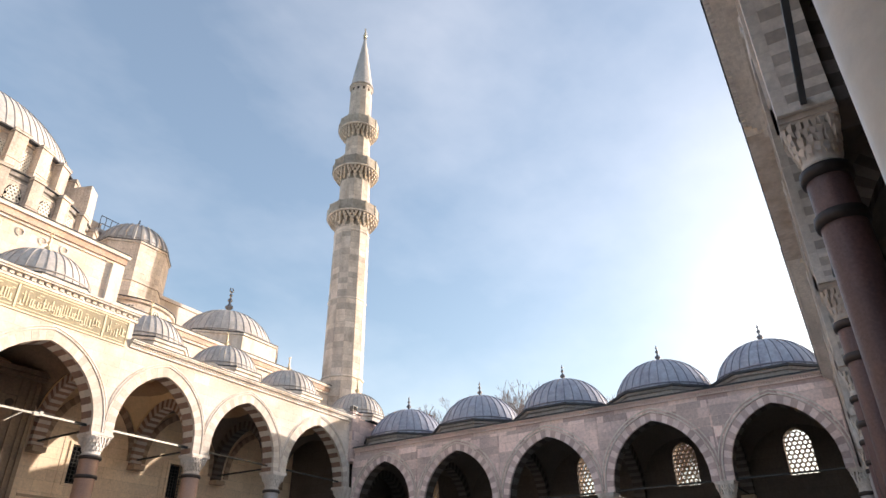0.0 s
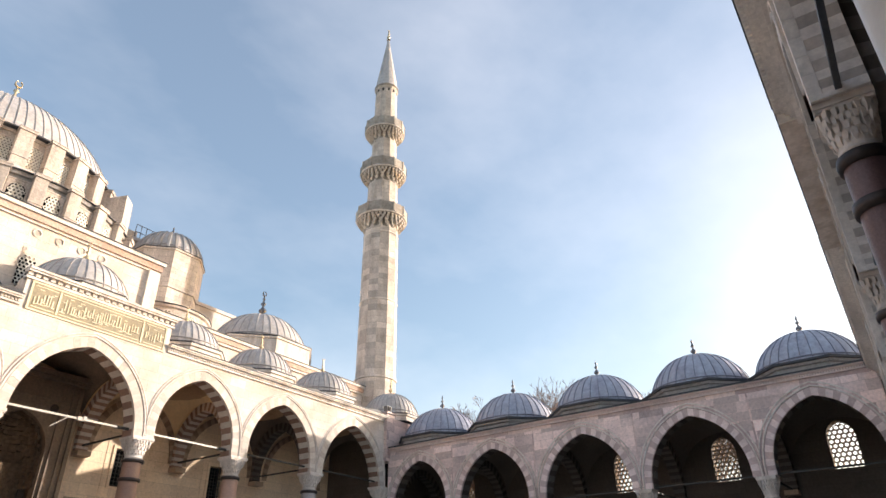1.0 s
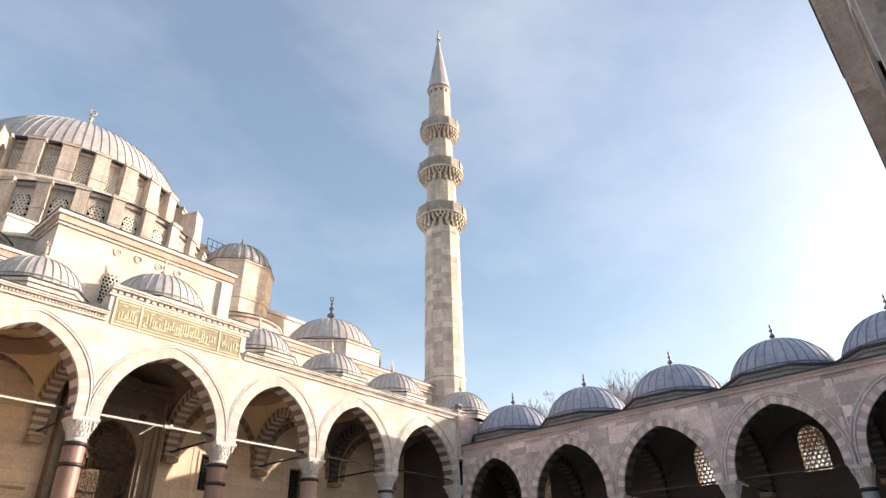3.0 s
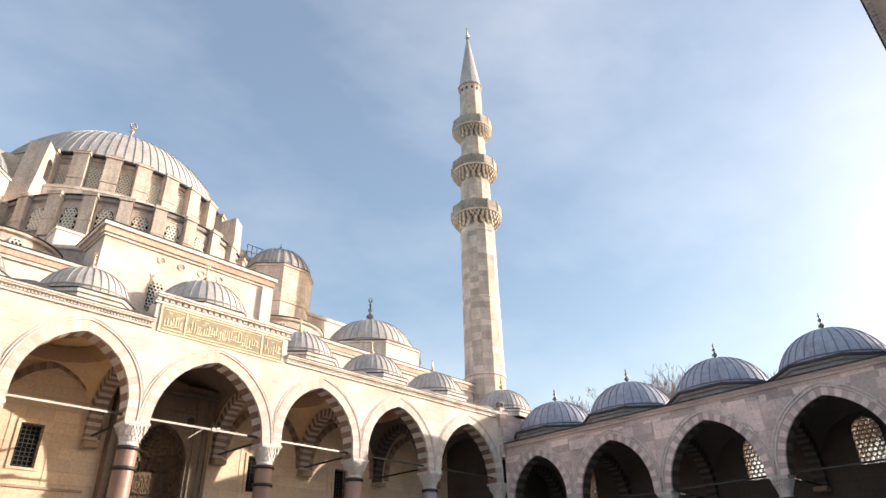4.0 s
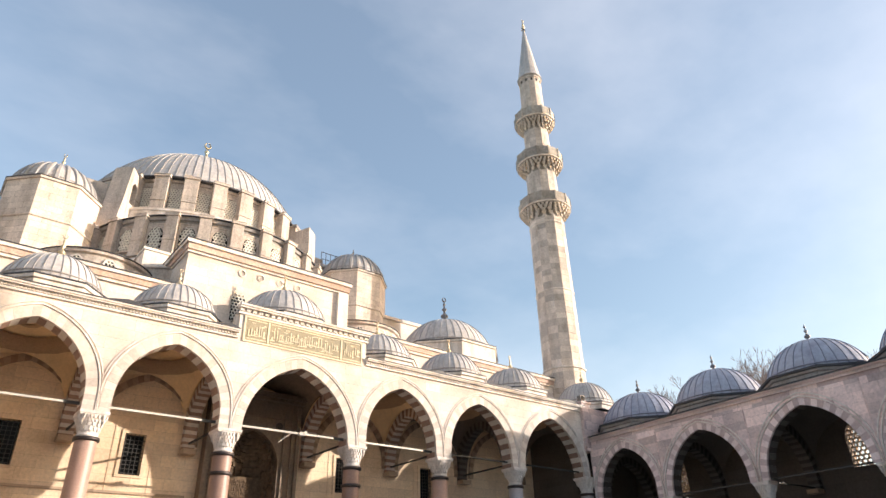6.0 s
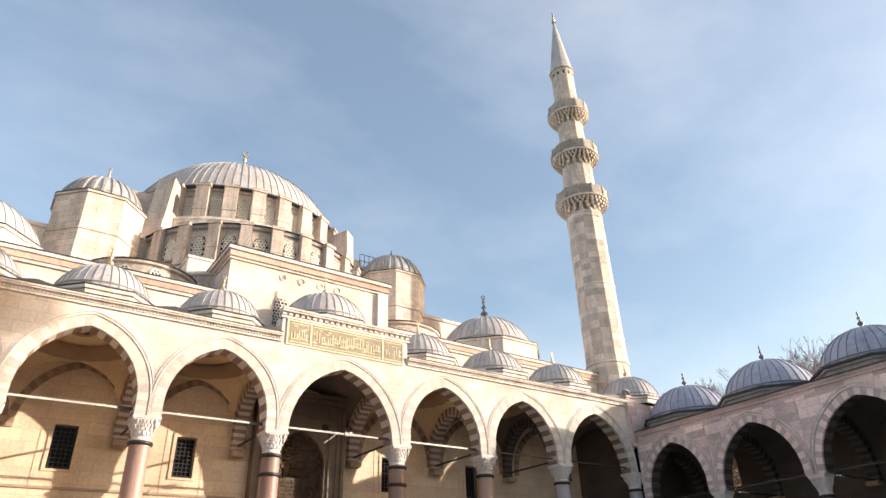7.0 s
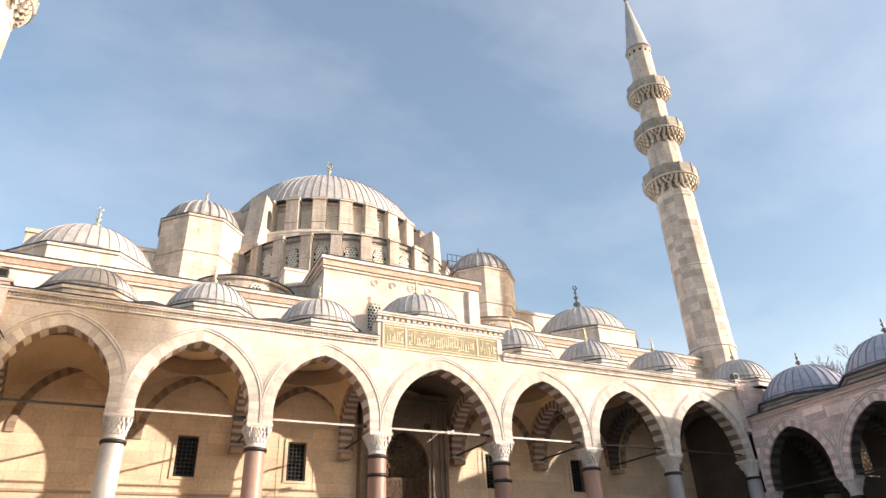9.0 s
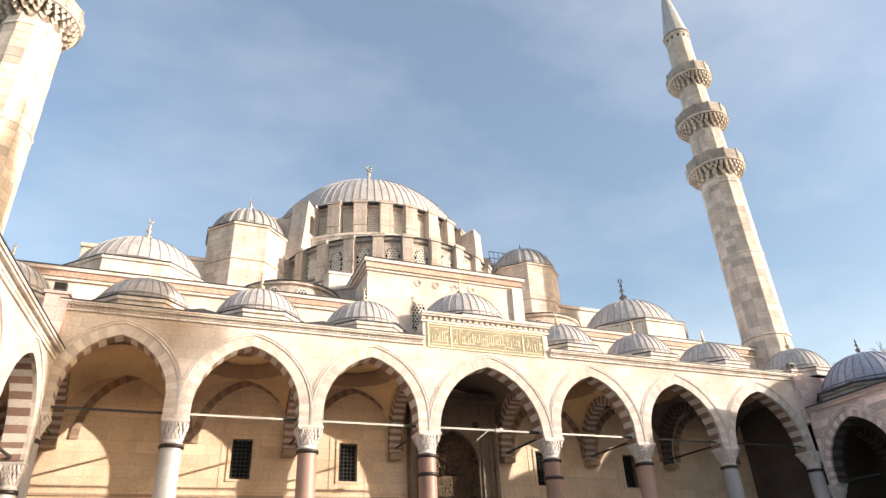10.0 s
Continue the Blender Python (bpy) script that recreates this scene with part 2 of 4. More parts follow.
def arch_points(a, rise, grow=0.0, n=11):
    """Left half of a stilted, two-centred pointed arch from its spring to its crown, offset outwards by grow."""
    stilt = max(0.0, rise - 1.25 * a)
    stilt = stilt if stilt > 0.05 else 0.0
    up = rise - stilt
    c = max(0.0, (up * up - a * a) / (2 * a))
    big = a + c + grow
    stop = math.acos(min(1.0, c / big))
    low = max(1, round(n * stilt / rise)) if stilt > 0.05 else 0
    out = [(-a - grow, stilt * i / low) for i in range(low)]
    for i in range(n - low + 1):
        ang = stop * i / (n - low)
        out.append((c - big * math.cos(ang), stilt + big * math.sin(ang)))
    return out


def whole_arch(a, rise, grow=0.0, n=11):
    left = arch_points(a, rise, grow, n)
    return left + [(-x, z) for x, z in reversed(left[:-1])]


def arch_wall(bm, half, a, zs, rise, top, y0, y1, down=None, n=11, half_right=None):
    """A wall panel from -half to half with a pointed opening; its piers end at zs, or go on to down."""
    right = half_right or half
    curve = [(x, zs + z) for x, z in whole_arch(a, rise, 0.0, n)]
    low = zs if down is None else down
    outline = [(-half, low), (-a, low)] + ([] if down is None else [(-a, zs)]) + curve[1:-1] + ([] if down is None else [(a, zs)]) + [(a, low), (right, low)]
    rows = [[(bm.verts.new((x, y, z)), bm.verts.new((x, y, top))) for x, z in outline] for y in (y0, y1)]
    for i in range(len(outline) - 1):
        (f0, ft0), (f1, ft1) = rows[0][i], rows[0][i + 1]
        (b0, bt0), (b1, bt1) = rows[1][i], rows[1][i + 1]
        if abs(outline[i][0] - outline[i + 1][0]) > 1e-6:
            bm.faces.new((f0, f1, ft1, ft0))
            bm.faces.new((b0, bt0, bt1, b1))
            bm.faces.new((ft0, ft1, bt1, bt0))
        bm.faces.new((f0, b0, b1, f1))
    for i in (0, -1):
        (f, ft), (b, bt) = rows[0][i], rows[1][i]
        bm.faces.new((f, ft, bt, b))
    return bm


def voussoir_meshes(a, rise, width, y0, y1, mats, n=10):
    """The wedge stones of an arch, each a mesh in its place, from the left spring over the crown."""
    inner, outer = whole_arch(a, rise, -0.03, n), whole_arch(a, rise, width, n)
    made = []
    for i in range(len(inner) - 1):
        bm = bmesh.new()
        q = [inner[i], inner[i + 1], outer[i + 1], outer[i]]
        mx, mz = sum(p[0] for p in q) / 4, sum(p[1] for p in q) / 4
        q = [(mx + (x - mx) * 0.985, mz + (z - mz) * 0.985) for x, z in q]
        f = [bm.verts.new((x, y0, z)) for x, z in q]
        b = [bm.verts.new((x, y1, z)) for x, z in q]
        bm.faces.new(f)
        bm.faces.new(list(reversed(b)))
        for k in range(4):
            bm.faces.new((f[k], b[k], b[(k + 1) % 4], f[(k + 1) % 4]))
        made.append(mesh(bm, mats[i % 2]))
    return made


def arch_ring(bm, a, rise, zs, g0, g1, y0, y1, n=14, limit=99.0):
    """A moulding that follows the arch between the offsets g0 and g1."""
    inner, outer = whole_arch(a, rise, g0, n), whole_arch(a, rise, g1, n)
    vs = [[bm.verts.new((max(-limit, min(limit, x)), y, zs + z)) for x, z in line] for line in (inner, outer) for y in (y0, y1)]
    for i in range(len(inner) - 1):
        for p, q in ((0, 1), (1, 3), (3, 2), (2, 0)):
            bm.faces.new((vs[p][i], vs[p][i + 1], vs[q][i + 1], vs[q][i]))
    return bm


def honeycomb(w, z0, zspring, rise, pitch, depth, bar):
    """A pierced screen of six-sided cells within a pointed window outline."""
    bm = bmesh.new()
    a = w / 2
    curve = arch_points(a, rise, 0.0, 10)

    def inside(x, z):
        if abs(x) > a or z < z0:
            return False
        if z <= zspring:
            return True
        return any(abs(x) <= abs(cx) and z - zspring <= cz + (1e-6) for cx, cz in curve)

    row_h = pitch * math.sqrt(3) / 2
    rows = int((zspring + rise - z0) / row_h) + 2
    cols = int(w / pitch) + 2
    rin, rout = pitch / math.sqrt(3) - bar, pitch / math.sqrt(3) + 0.001
    for j in range(rows):
        for i in range(-cols, cols + 1):
            cx, cz = (i + 0.5 * (j % 2)) * pitch, z0 + j * row_h
            if not inside(cx, cz):
                continue
            for_angles = [radians(30 + 60 * k) for k in range(6)]
            o0 = [bm.verts.new((cx + rout * math.cos(t), 0, cz + rout * math.sin(t))) for t in for_angles]
            i0 = [bm.verts.new((cx + rin * math.cos(t), 0, cz + rin * math.sin(t))) for t in for_angles]
            i1 = [bm.verts.new((cx + rin * math.cos(t), depth, cz + rin * math.sin(t))) for t in for_angles]
            for k in range(6):
                q = (k + 1) % 6
                bm.faces.new((o0[k], o0[q], i0[q], i0[k]))
                bm.faces.new((i0[k], i0[q], i1[q], i1[k]))
    return bm


def finial_mesh(h, mat, crescent=True):
    s = h / 2.0
    prof = [(0.20, 0.0), (0.10, 0.12), (0.06, 0.25), (0.20, 0.42), (0.20, 0.52), (0.06, 0.70), (0.05, 0.80), (0.14, 0.95), (0.05, 1.10), (0.04, 1.22), (0.09, 1.32), (0.03, 1.44), (0.03, 1.55)]
    bm = lathe([(r * s * 1.25, z * s) for r, z in prof], 10)
    if crescent:
        ring = []
        for i in range(13):
            ang = radians(-255 + 330 * i / 12)
            wide = 0.06 * math.sin(math.pi * i / 12) + 0.012
            c = Vector((0.13 * math.cos(ang), 0, 1.69 + 0.15 * math.sin(ang))) * s
            d = Vector((math.cos(ang), 0, math.sin(ang))) * wide * s * 0.5
            t = Vector((0, 0.035 * s, 0))
            ring.append([bm.verts.new(c + p) for p in (d + t, d - t, -d - t, -d + t)])
        for p, q in zip(ring, ring[1:]):
            for k in range(4):
                bm.faces.new((p[k], p[(k + 1) % 4], q[(k + 1) % 4], q[k]))
    return mesh(bm, mat, True)


# ---- ground ----
bm = bmesh.new()
lathe([(0.01, -0.05), (40, -0.05), (150, -0.05), (700, -0.05), (3000, -0.05)], 48, bm=bm, at=(18, 30))
solid("ground", bm, EARTH, "dry winter grass and earth around the mosque", "ground", "structure")
solid("pavement", boxed(-20, 57, -9, 44, -0.04, 0.0), PAVING, "worn pale marble slabs of the courtyard", "pavement", "structure")


# ---- columns ----
def capital_mesh(w, h):
    """A stalactite capital: a square slab over tiers of small niches that narrow to the round shaft."""
    bm = bmesh.new()
    box(bm, -w / 2, w / 2, -w / 2, w / 2, h * 0.88, h)
    box(bm, -w * 0.47, w * 0.47, -w * 0.47, w * 0.47, h * 0.82, h * 0.88)
    r0 = w * 0.36
    lathe([(r0, 0), (r0 * 1.05, h * 0.06), (r0 * 0.96, h * 0.12), (r0 * 0.98, h * 0.45), (r0 * 1.06, h * 0.82)], 24, bm=bm)

    def square(ang, r, share):
        """The reach at an angle, between a circle and a square of half side r."""
        return r * (1 - share) + share * r / max(abs(math.cos(ang)), abs(math.sin(ang)))

    for tier, (zt, tall, count, r, share) in enumerate(((0.10, 0.30, 16, r0 * 1.10, 0.0), (0.28, 0.28, 16, r0 * 1.18, 0.25), (0.44, 0.26, 24, r0 * 1.24, 0.6), (0.58, 0.26, 24, r0 * 1.31, 0.95))):
        for i in range(count):
            ang = 2 * math.pi * (i + 0.5 * (tier % 2)) / count
            reach = square(ang, r, share)
            wide = reach * math.pi / count * 0.8
            m = Matrix.Rotation(ang, 4, "Z") @ Matrix.Translation((reach, 0, h * zt))
            t = h * tall
            vs = [bm.verts.new(m @ Vector(p)) for p in ((-0.16 * w, -wide, t), (0, -wide, t), (0, wide, t), (-0.16 * w, wide, t), (-0.10 * w, 0, 0), (-0.01 * w, -wide * 0.7, t * 0.45), (-0.01 * w, wide * 0.7, t * 0.45))]
            for f in ((0, 1, 2, 3), (0, 4, 5, 1), (1, 5, 6, 2), (2, 6, 4, 3), (5, 4, 6), (0, 3, 4)):
                bm.faces.new([vs[k] for k in f])
    return mesh(bm, PLAIN)


COLUMN_PARTS = {}


def column(m, top, r, mat, label, group, second_ring=False, cap_h=1.35):
    key = (round(top, 2), r, mat.name)
    if key not in COLUMN_PARTS:
        shaft = mesh(lathe([(r * 1.08, 0.55), (r * 1.04, 1.2), (r * 0.94, top - cap_h)], 28), mat, True)
        foot = bmesh.new()
        box(foot, -r * 1.5, r * 1.5, -r * 1.5, r * 1.5, 0.0, 0.28)
        lathe([(r * 1.4, 0.28), (r * 1.42, 0.38), (r * 1.2, 0.46), (r * 1.22, 0.56), (r * 1.05, 0.60)], 28, bm=foot)
        collar = mesh(lathe([(r * 0.93, -0.10), (r * 1.10, -0.09), (r * 1.14, 0.0), (r * 1.10, 0.09), (r * 0.93, 0.10)], 28), BRONZE, True)
        COLUMN_PARTS[key] = (shaft, mesh(foot, PLAIN), collar, capital_mesh(r * 2.55, cap_h - 0.1))
    shaft, foot, collar, cap = COLUMN_PARTS[key]
    c = thing("column", m, label, "column", group)
    part("base", foot, None, c)
    part("shaft", shaft, None, c)
    part("collar", collar, None, c, "dark bronze collar").location.z = top - cap_h
    if second_ring:
        part("collar", collar, None, c, "dark bronze collar").location.z = top - cap_h * 1.78
    part("capital", cap, None, c, "carved stalactite capital").location.z = top - cap_h + 0.1
    return c


# ---- arcades ----
BAY_PARTS = {}


def bay_parts(half_l, half_r, a, zs, rise, top, thick, wall_mat, pair, soffit, ring_at, soffit_n):
    key = (round(half_l, 3), round(half_r, 3), round(a, 3), zs, rise, top, wall_mat.name, pair[1].name)
    if key not in BAY_PARTS:
        wall = mesh(arch_wall(bmesh.new(), half_l, a, zs, rise, top, 0.0, thick, half_right=half_r), wall_mat)
        stones = voussoir_meshes(a, rise, ring_at[0], -0.03, 0.16, pair, 16) + voussoir_meshes(a, rise, 0.60, 0.165, thick + 0.025, soffit, soffit_n)
        ring = bmesh.new()
        arch_ring(ring, a, rise, zs, ring_at[1], ring_at[2], -0.08, 0.0, limit=half_l - 0.012)
        arch_ring(ring, a, rise, zs, ring_at[3], ring_at[4], -0.06, 0.0, limit=half_l - 0.005)
        BAY_PARTS[key] = (wall, stones, mesh(ring, PLAIN))
    return BAY_PARTS[key]


def cornice_bm(length, z, y0, dent=0.15, tall=1.0):
    """A cornice with a toothed course, along x from 0 to length, standing out from the face at y = 0."""
    bm = bmesh.new()
    box(bm, 0, length, -0.10, 0.3, z - 0.62 * tall, z - 0.48 * tall)
    count = max(1, int(length / (dent * 2)))
    for i in range(count):
        x = length * (i + 0.15) / count
        box(bm, x, x + dent * 1.3, -y0 * 0.34, 0.0, z - 0.44 * tall, z - 0.24 * tall)
    box(bm, 0, length, -y0 * 0.78, 0.3, z - 0.24 * tall, z - 0.13 * tall)
    box(bm, 0, length, -y0, 0.3, z - 0.13 * tall, z)
    if y0 > 0.5:
        for out, low, high in ((0.62, 0.34, 0.24), (0.44, 0.46, 0.34), (0.24, 0.74, 0.64)):
            box(bm, 0, length, -y0 * out, 0.0, z - low, z - high)
        for i in range(int(length / 0.16)):
            box(bm, 0.16 * i, 0.16 * i + 0.09, -y0 * 0.96, -y0 * 0.8, z - 0.2, z - 0.13)
    return bm


def vault_bm(half_u, half_v, z):
    """A sail vault over one bay."""
    bm = bmesh.new()
    big = math.hypot(half_u, half_v) * 1.02
    n = 12
    grid = [[bm.verts.new((half_u * (2 * i / n - 1), half_v * (2 * j / n - 1), z + math.sqrt(max(0.0, big * big - (half_u * (2 * i / n - 1)) ** 2 - (half_v * (2 * j / n - 1)) ** 2)) * 0.92)) for j in range(n + 1)] for i in range(n + 1)]
    for i in range(n):
        for j in range(n):
            bm.faces.new((grid[i][j], grid[i + 1][j], grid[i + 1][j + 1], grid[i][j + 1]))
    return bm


def skirt_bm(big, z0, r, z1, sides, turn):
    """A sloping sheet from a many-sided edge to a round one."""
    bm = bmesh.new()
    n, step = sides * 6, 2 * math.pi / sides
    low, high = [], []
    for i in range(n):
        a = turn + 2 * math.pi * i / n
        q = big * math.cos(step / 2) / math.cos(((a - turn) % step) - step / 2)
        low.append(bm.verts.new((q * math.cos(a), q * math.sin(a), z0)))
        high.append(bm.verts.new((r * math.cos(a), r * math.sin(a), z1)))
    for i in range(n):
        j = (i + 1) % n
        bm.faces.new((low[i], low[j], high[j], high[i]))
    return bm


def meridians(curve, count, proud, half, at=(0, 0), start=0.0, sweep=2 * math.pi):
    """Raised seams that run up a turned surface, as many as count."""
    bm = bmesh.new()
    for i in range(count):
        a = start + sweep * i / count
        out, side = Vector((math.cos(a), math.sin(a), 0)), Vector((-math.sin(a), math.cos(a), 0))
        rows = []
        for k, (r, z) in enumerate(curve):
            if r < 0.25:
                continue
            lift = proud * (1 if k < len(curve) * 0.6 else 0.6)
            w = min(half, r * math.pi / count * 0.7)
            c = Vector((at[0], at[1], z))
            rise = Vector((0, 0, 1)) * lift * (k / len(curve))
            rows.append([bm.verts.new(c + out * (r - 0.03) - side * w), bm.verts.new(c + out * (r + lift) - side * w * 0.6 + rise), bm.verts.new(c + out * (r + lift) + side * w * 0.6 + rise), bm.verts.new(c + out * (r - 0.03) + side * w)])
        for p, q in zip(rows, rows[1:]):
            for k in range(3):
                bm.faces.new((p[k], p[k + 1], q[k + 1], q[k]))
    return bm


DOME_PARTS = {}


def dome(m, r, rise, drum_r, drum_h, ribs, label, group, finial_h, gilt=True, steps=6, sides=8, wall=None, name="lead_dome", category="dome", melon=0.0, band=None, lip=0.2, lead=None):
    """A ribbed lead dome on a many-sided drum; m stands at the drum's foot."""
    wall, lead = wall or PLAIN, lead or LEAD
    key = (r, rise, drum_r, drum_h, ribs, finial_h, gilt, sides, wall.name, band, melon, lip, lead.name)
    if key not in DOME_PARTS:
        drum = bmesh.new()
        turn = math.pi / sides
        lathe([(drum_r, 0), (drum_r, drum_h - 0.22), (drum_r + 0.14, drum_h - 0.18), (drum_r + 0.16, drum_h)] , sides, turn, bm=drum)
        if band:
            lathe([(drum_r, band - 0.14), (drum_r + 0.13, band - 0.06), (drum_r + 0.13, band + 0.06), (drum_r, band + 0.14)], sides, turn, bm=drum)
        eave = lathe([(drum_r + 0.10, drum_h), (drum_r + lip, drum_h + 0.01), (drum_r + lip, drum_h + 0.09 + (lip - 0.2) * 0.7), (drum_r + 0.1, drum_h + 0.11 + (lip - 0.2) * 0.7)], sides, turn)
        skirt = skirt_bm(drum_r + 0.16, drum_h + 0.08, r, drum_h + 0.15 + 0.32 * max(0.1, drum_r * 0.93 - r), sides, turn)
        curve = [(r, drum_h + 0.1)] + cap_profile(r, drum_h + 0.30, rise)
        shell = lathe(curve, ribs * 3, 0)
        seams = meridians(curve, ribs, melon or 0.045, 0.2 if melon else 0.03 if r < 4 else 0.045)
        lathe([(r + 0.012, drum_h + 0.42), (r + 0.035, drum_h + 0.44), (r + 0.035, drum_h + 0.50), (r - 0.02, drum_h + 0.52)], ribs * 3, bm=seams)
        DOME_PARTS[key] = (mesh(drum, wall), mesh(eave, LEAD_DARK), mesh(skirt, lead), mesh(shell, lead, True), mesh(seams, SEAM_SHADE_BLUE if lead is LEAD_SHADE_BLUE else LEAD_SEAM), finial_mesh(finial_h, GILT if gilt else FINIAL_DARK, gilt or finial_h > 3))
    drum, eave, skirt, shell, seams, fin = DOME_PARTS[key]
    d = thing(name, m, label, category, group)
    part("drum", drum, None, d, "pale stone drum")
    part("eave", eave, None, d, "dark lead eave")
    part("skirt", skirt, None, d)
    part("shell", shell, None, d, "ribbed grey lead shell")
    part("seams", seams, None, d, "raised lead seams")
    part("finial", fin, None, d, "metal finial with a crescent").location.z = drum_h + 0.25 + rise
    return d


def tie_rod(m, length, mat, label, group):
    bm = boxed(0, length, -0.045, 0.045, -0.055, 0.055)
    ob = solid("tie_rod", bm, mat, label, "tie rod", m=m)
    if mat is TIE_PAINT_LIT:
        part("sleeve", boxed(length - 1.15, length - 0.1, -0.062, 0.062, -0.072, 0.072), IRON, ob, "dark iron sleeve")
    return tagged(ob, group=group)


TRANSVERSE = {}


def arcade(name, M, cols, zc, apex, top, thick, depth, wall_mat, column_mats, cornice_gaps=(), r=0.52, front_pair=None, rods=(), soffit=None, cross=None, plaster=None, pier=0.66, vault_drop=0.0, cornice_mat=None, slim=1.0, last_cross=True, rod_up=0.12, ring=(0.62, 0.66, 0.76, 0.82, 0.88), shaded_from=99, overhang=None, cap_h=1.35, soffit_n=15):
    """One side of the courtyard, in a frame whose x runs along it and whose y goes in under the roof."""
    pair = front_pair or (WHITE_STONE, PINK_STONE)
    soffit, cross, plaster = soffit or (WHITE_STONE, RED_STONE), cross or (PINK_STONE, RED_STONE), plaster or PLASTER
    rise = apex - zc
    overhang = overhang or 0.40 * slim ** 0.5
    group = name + " columns"
    for i, (u0, u1) in enumerate(zip(cols, cols[1:])):
        a = (u1 - u0) / 2 - pier
        half = (u1 - u0) / 2
        wall, stones, moulding = bay_parts(half, half, a, zc, rise, top - 0.6, thick, wall_mat, pair, soffit, ring, soffit_n)
        b = thing("arcade_wall", M @ Matrix.Translation(((u0 + u1) / 2, 0, 0)), "pale stone arcade wall over one pointed arch", "wall", name + " arches", "structure")
        b["half_width"] = half
        part("wall", wall, None, b)
        part("archivolt", moulding, None, b)
        for s in stones:
            v = part("voussoir", s, None, b)
            v.location.z = zc
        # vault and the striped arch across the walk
        # Right-end vaults and the entrance vault have their shade in the colour.
        part("vault", vault_bm(half - 0.42, (depth - thick) / 2, zc + rise - 2.95 - vault_drop), SHADED_PLASTER if i >= shaded_from else PORTAL_SHADE if u1 - u0 > 8.4 else plaster, b, "plastered vault", True).location.y = thick + (depth - thick) / 2
    ta, key = (depth - thick) / 2 - 0.35, (depth, zc, thick, plaster.name)
    t_rise = min(rise * 0.93, ta * 1.45)
    for dark, key in ((False, key), (True, (key, "shaded"))):
        if key in TRANSVERSE:
            continue
        # second set of cross arches, in the shade-coloured stones
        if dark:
            cross, plaster = (SHADED_WHITE, SHADED_RED), SHADED_PLASTER
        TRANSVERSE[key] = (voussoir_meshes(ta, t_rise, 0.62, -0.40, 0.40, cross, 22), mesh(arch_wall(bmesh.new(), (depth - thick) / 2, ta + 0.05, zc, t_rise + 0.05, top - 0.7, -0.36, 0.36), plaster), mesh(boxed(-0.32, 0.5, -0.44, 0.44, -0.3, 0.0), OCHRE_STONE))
    for i, u in enumerate(cols):
        stones, web, corbel = TRANSVERSE[key if i > shaded_from else key[0]]
        mat, what = column_mats[i % len(column_mats)]
        column(M @ Matrix.Translation((u, thick / 2, 0)), zc, r, mat, what + " column with a carved capital", group, mat in (PORPHYRY, BROWN_GRANITE), cap_h)
        if u == cols[-1] and not last_cross:
            continue
        mid = M @ Matrix.Translation((u, thick + (depth - thick) / 2, 0)) @ Matrix.Rotation(math.pi / 2, 4, "Z")
        t = thing("transverse_arch", mid, "striped red and white stone arch across the walk", "arch", name + " cross arches", "structure")
        part("wall", web, None, t)
        part("corbel", corbel, None, t).location = ((depth - thick) / 2 - 0.5, 0, zc)
        for s in stones:
            part("voussoir", s, None, t).location.z = zc
        tie_rod(M @ Matrix.Translation((u, thick, zc + rod_up - 0.02)) @ Matrix.Rotation(math.pi / 2, 4, "Z"), depth - thick, IRON, "dark iron tie rod from column to wall", name + " cross ties")
    for i, (u0, u1) in enumerate(zip(cols, cols[1:])):
        mat = rods[i % len(rods)] if rods else IRON
        tie_rod(M @ Matrix.Translation((u0 + 0.3, thick / 2, zc + rod_up)), u1 - u0 - 0.6, mat, "long iron tie rod between two columns", name + " ties")
    # cornice in runs, lead roof behind it
    edge = [cols[0]] + [g for gap in cornice_gaps for g in gap] + [cols[-1]]
    bm = boxed(cols[0], cols[-1], 0.04, thick, top - 0.6, top)
    solid("parapet", bm, wall_mat, "plain stone parapet above the arches", "parapet", "structure", m=M)
    for k in range(0, len(edge), 2):
        c = solid("cornice", cornice_bm(edge[k + 1] - edge[k], top, overhang, 0.10 * slim ** 0.5, slim), cornice_mat or PLAIN, "toothed stone cornice along the arcade", "cornice", "structure", m=M @ Matrix.Translation((edge[k], 0, 0)))
        e = solid("lead_edging", boxed(edge[k] + 0.002, edge[k + 1] - 0.002, -overhang - 0.04, thick if slim > 0.6 else -0.005, top + 0.003 if slim > 0.6 else top - 0.05, top + 0.06), LEAD_DARK, "dark lead edging on the cornice", "roof edge", "structure", m=M)


def roof_slab(M, u0, u1, v0, v1, z0, z1):
    bm = bmesh.new()
    box(bm, u0, u1, v0, v1, z0, z1)
    return solid("roof", bm, LEAD, "low lead roof behind the parapet", "roof", "structure", m=M)


FRONT = Matrix.Translation((0, 37.0, 0))
RIGHT = Matrix.Translation((45.9, 37.0, 0)) @ Matrix.Rotation(radians(-92.4), 4, "Z") @ Matrix.Translation((37.0, 0, 0))
LEFT = Matrix.Translation((-6.25, 37.0, 0)) @ Matrix.Rotation(radians(85), 4, "Z") @ Matrix.Translation((-37.0, 0, 0))
NEAR = Matrix.Translation((0, -0.4, 0)) @ Matrix.Rotation(math.pi, 4, "Z")
AXIS = 18.46
front_cols = [-6.6, -0.03, 7.06, 14.2, 22.7, 29.9, 37.3, 45.6]
BROWN = (BROWN_GRANITE, "reddish brown granite")
WHITE, RED, GREY, PURPLE = (COLUMN_WHITE, "white marble"), (GRANITE_RED, "red granite"), (GRANITE_GREY, "grey granite"), (PORPHYRY, "purple porphyry")
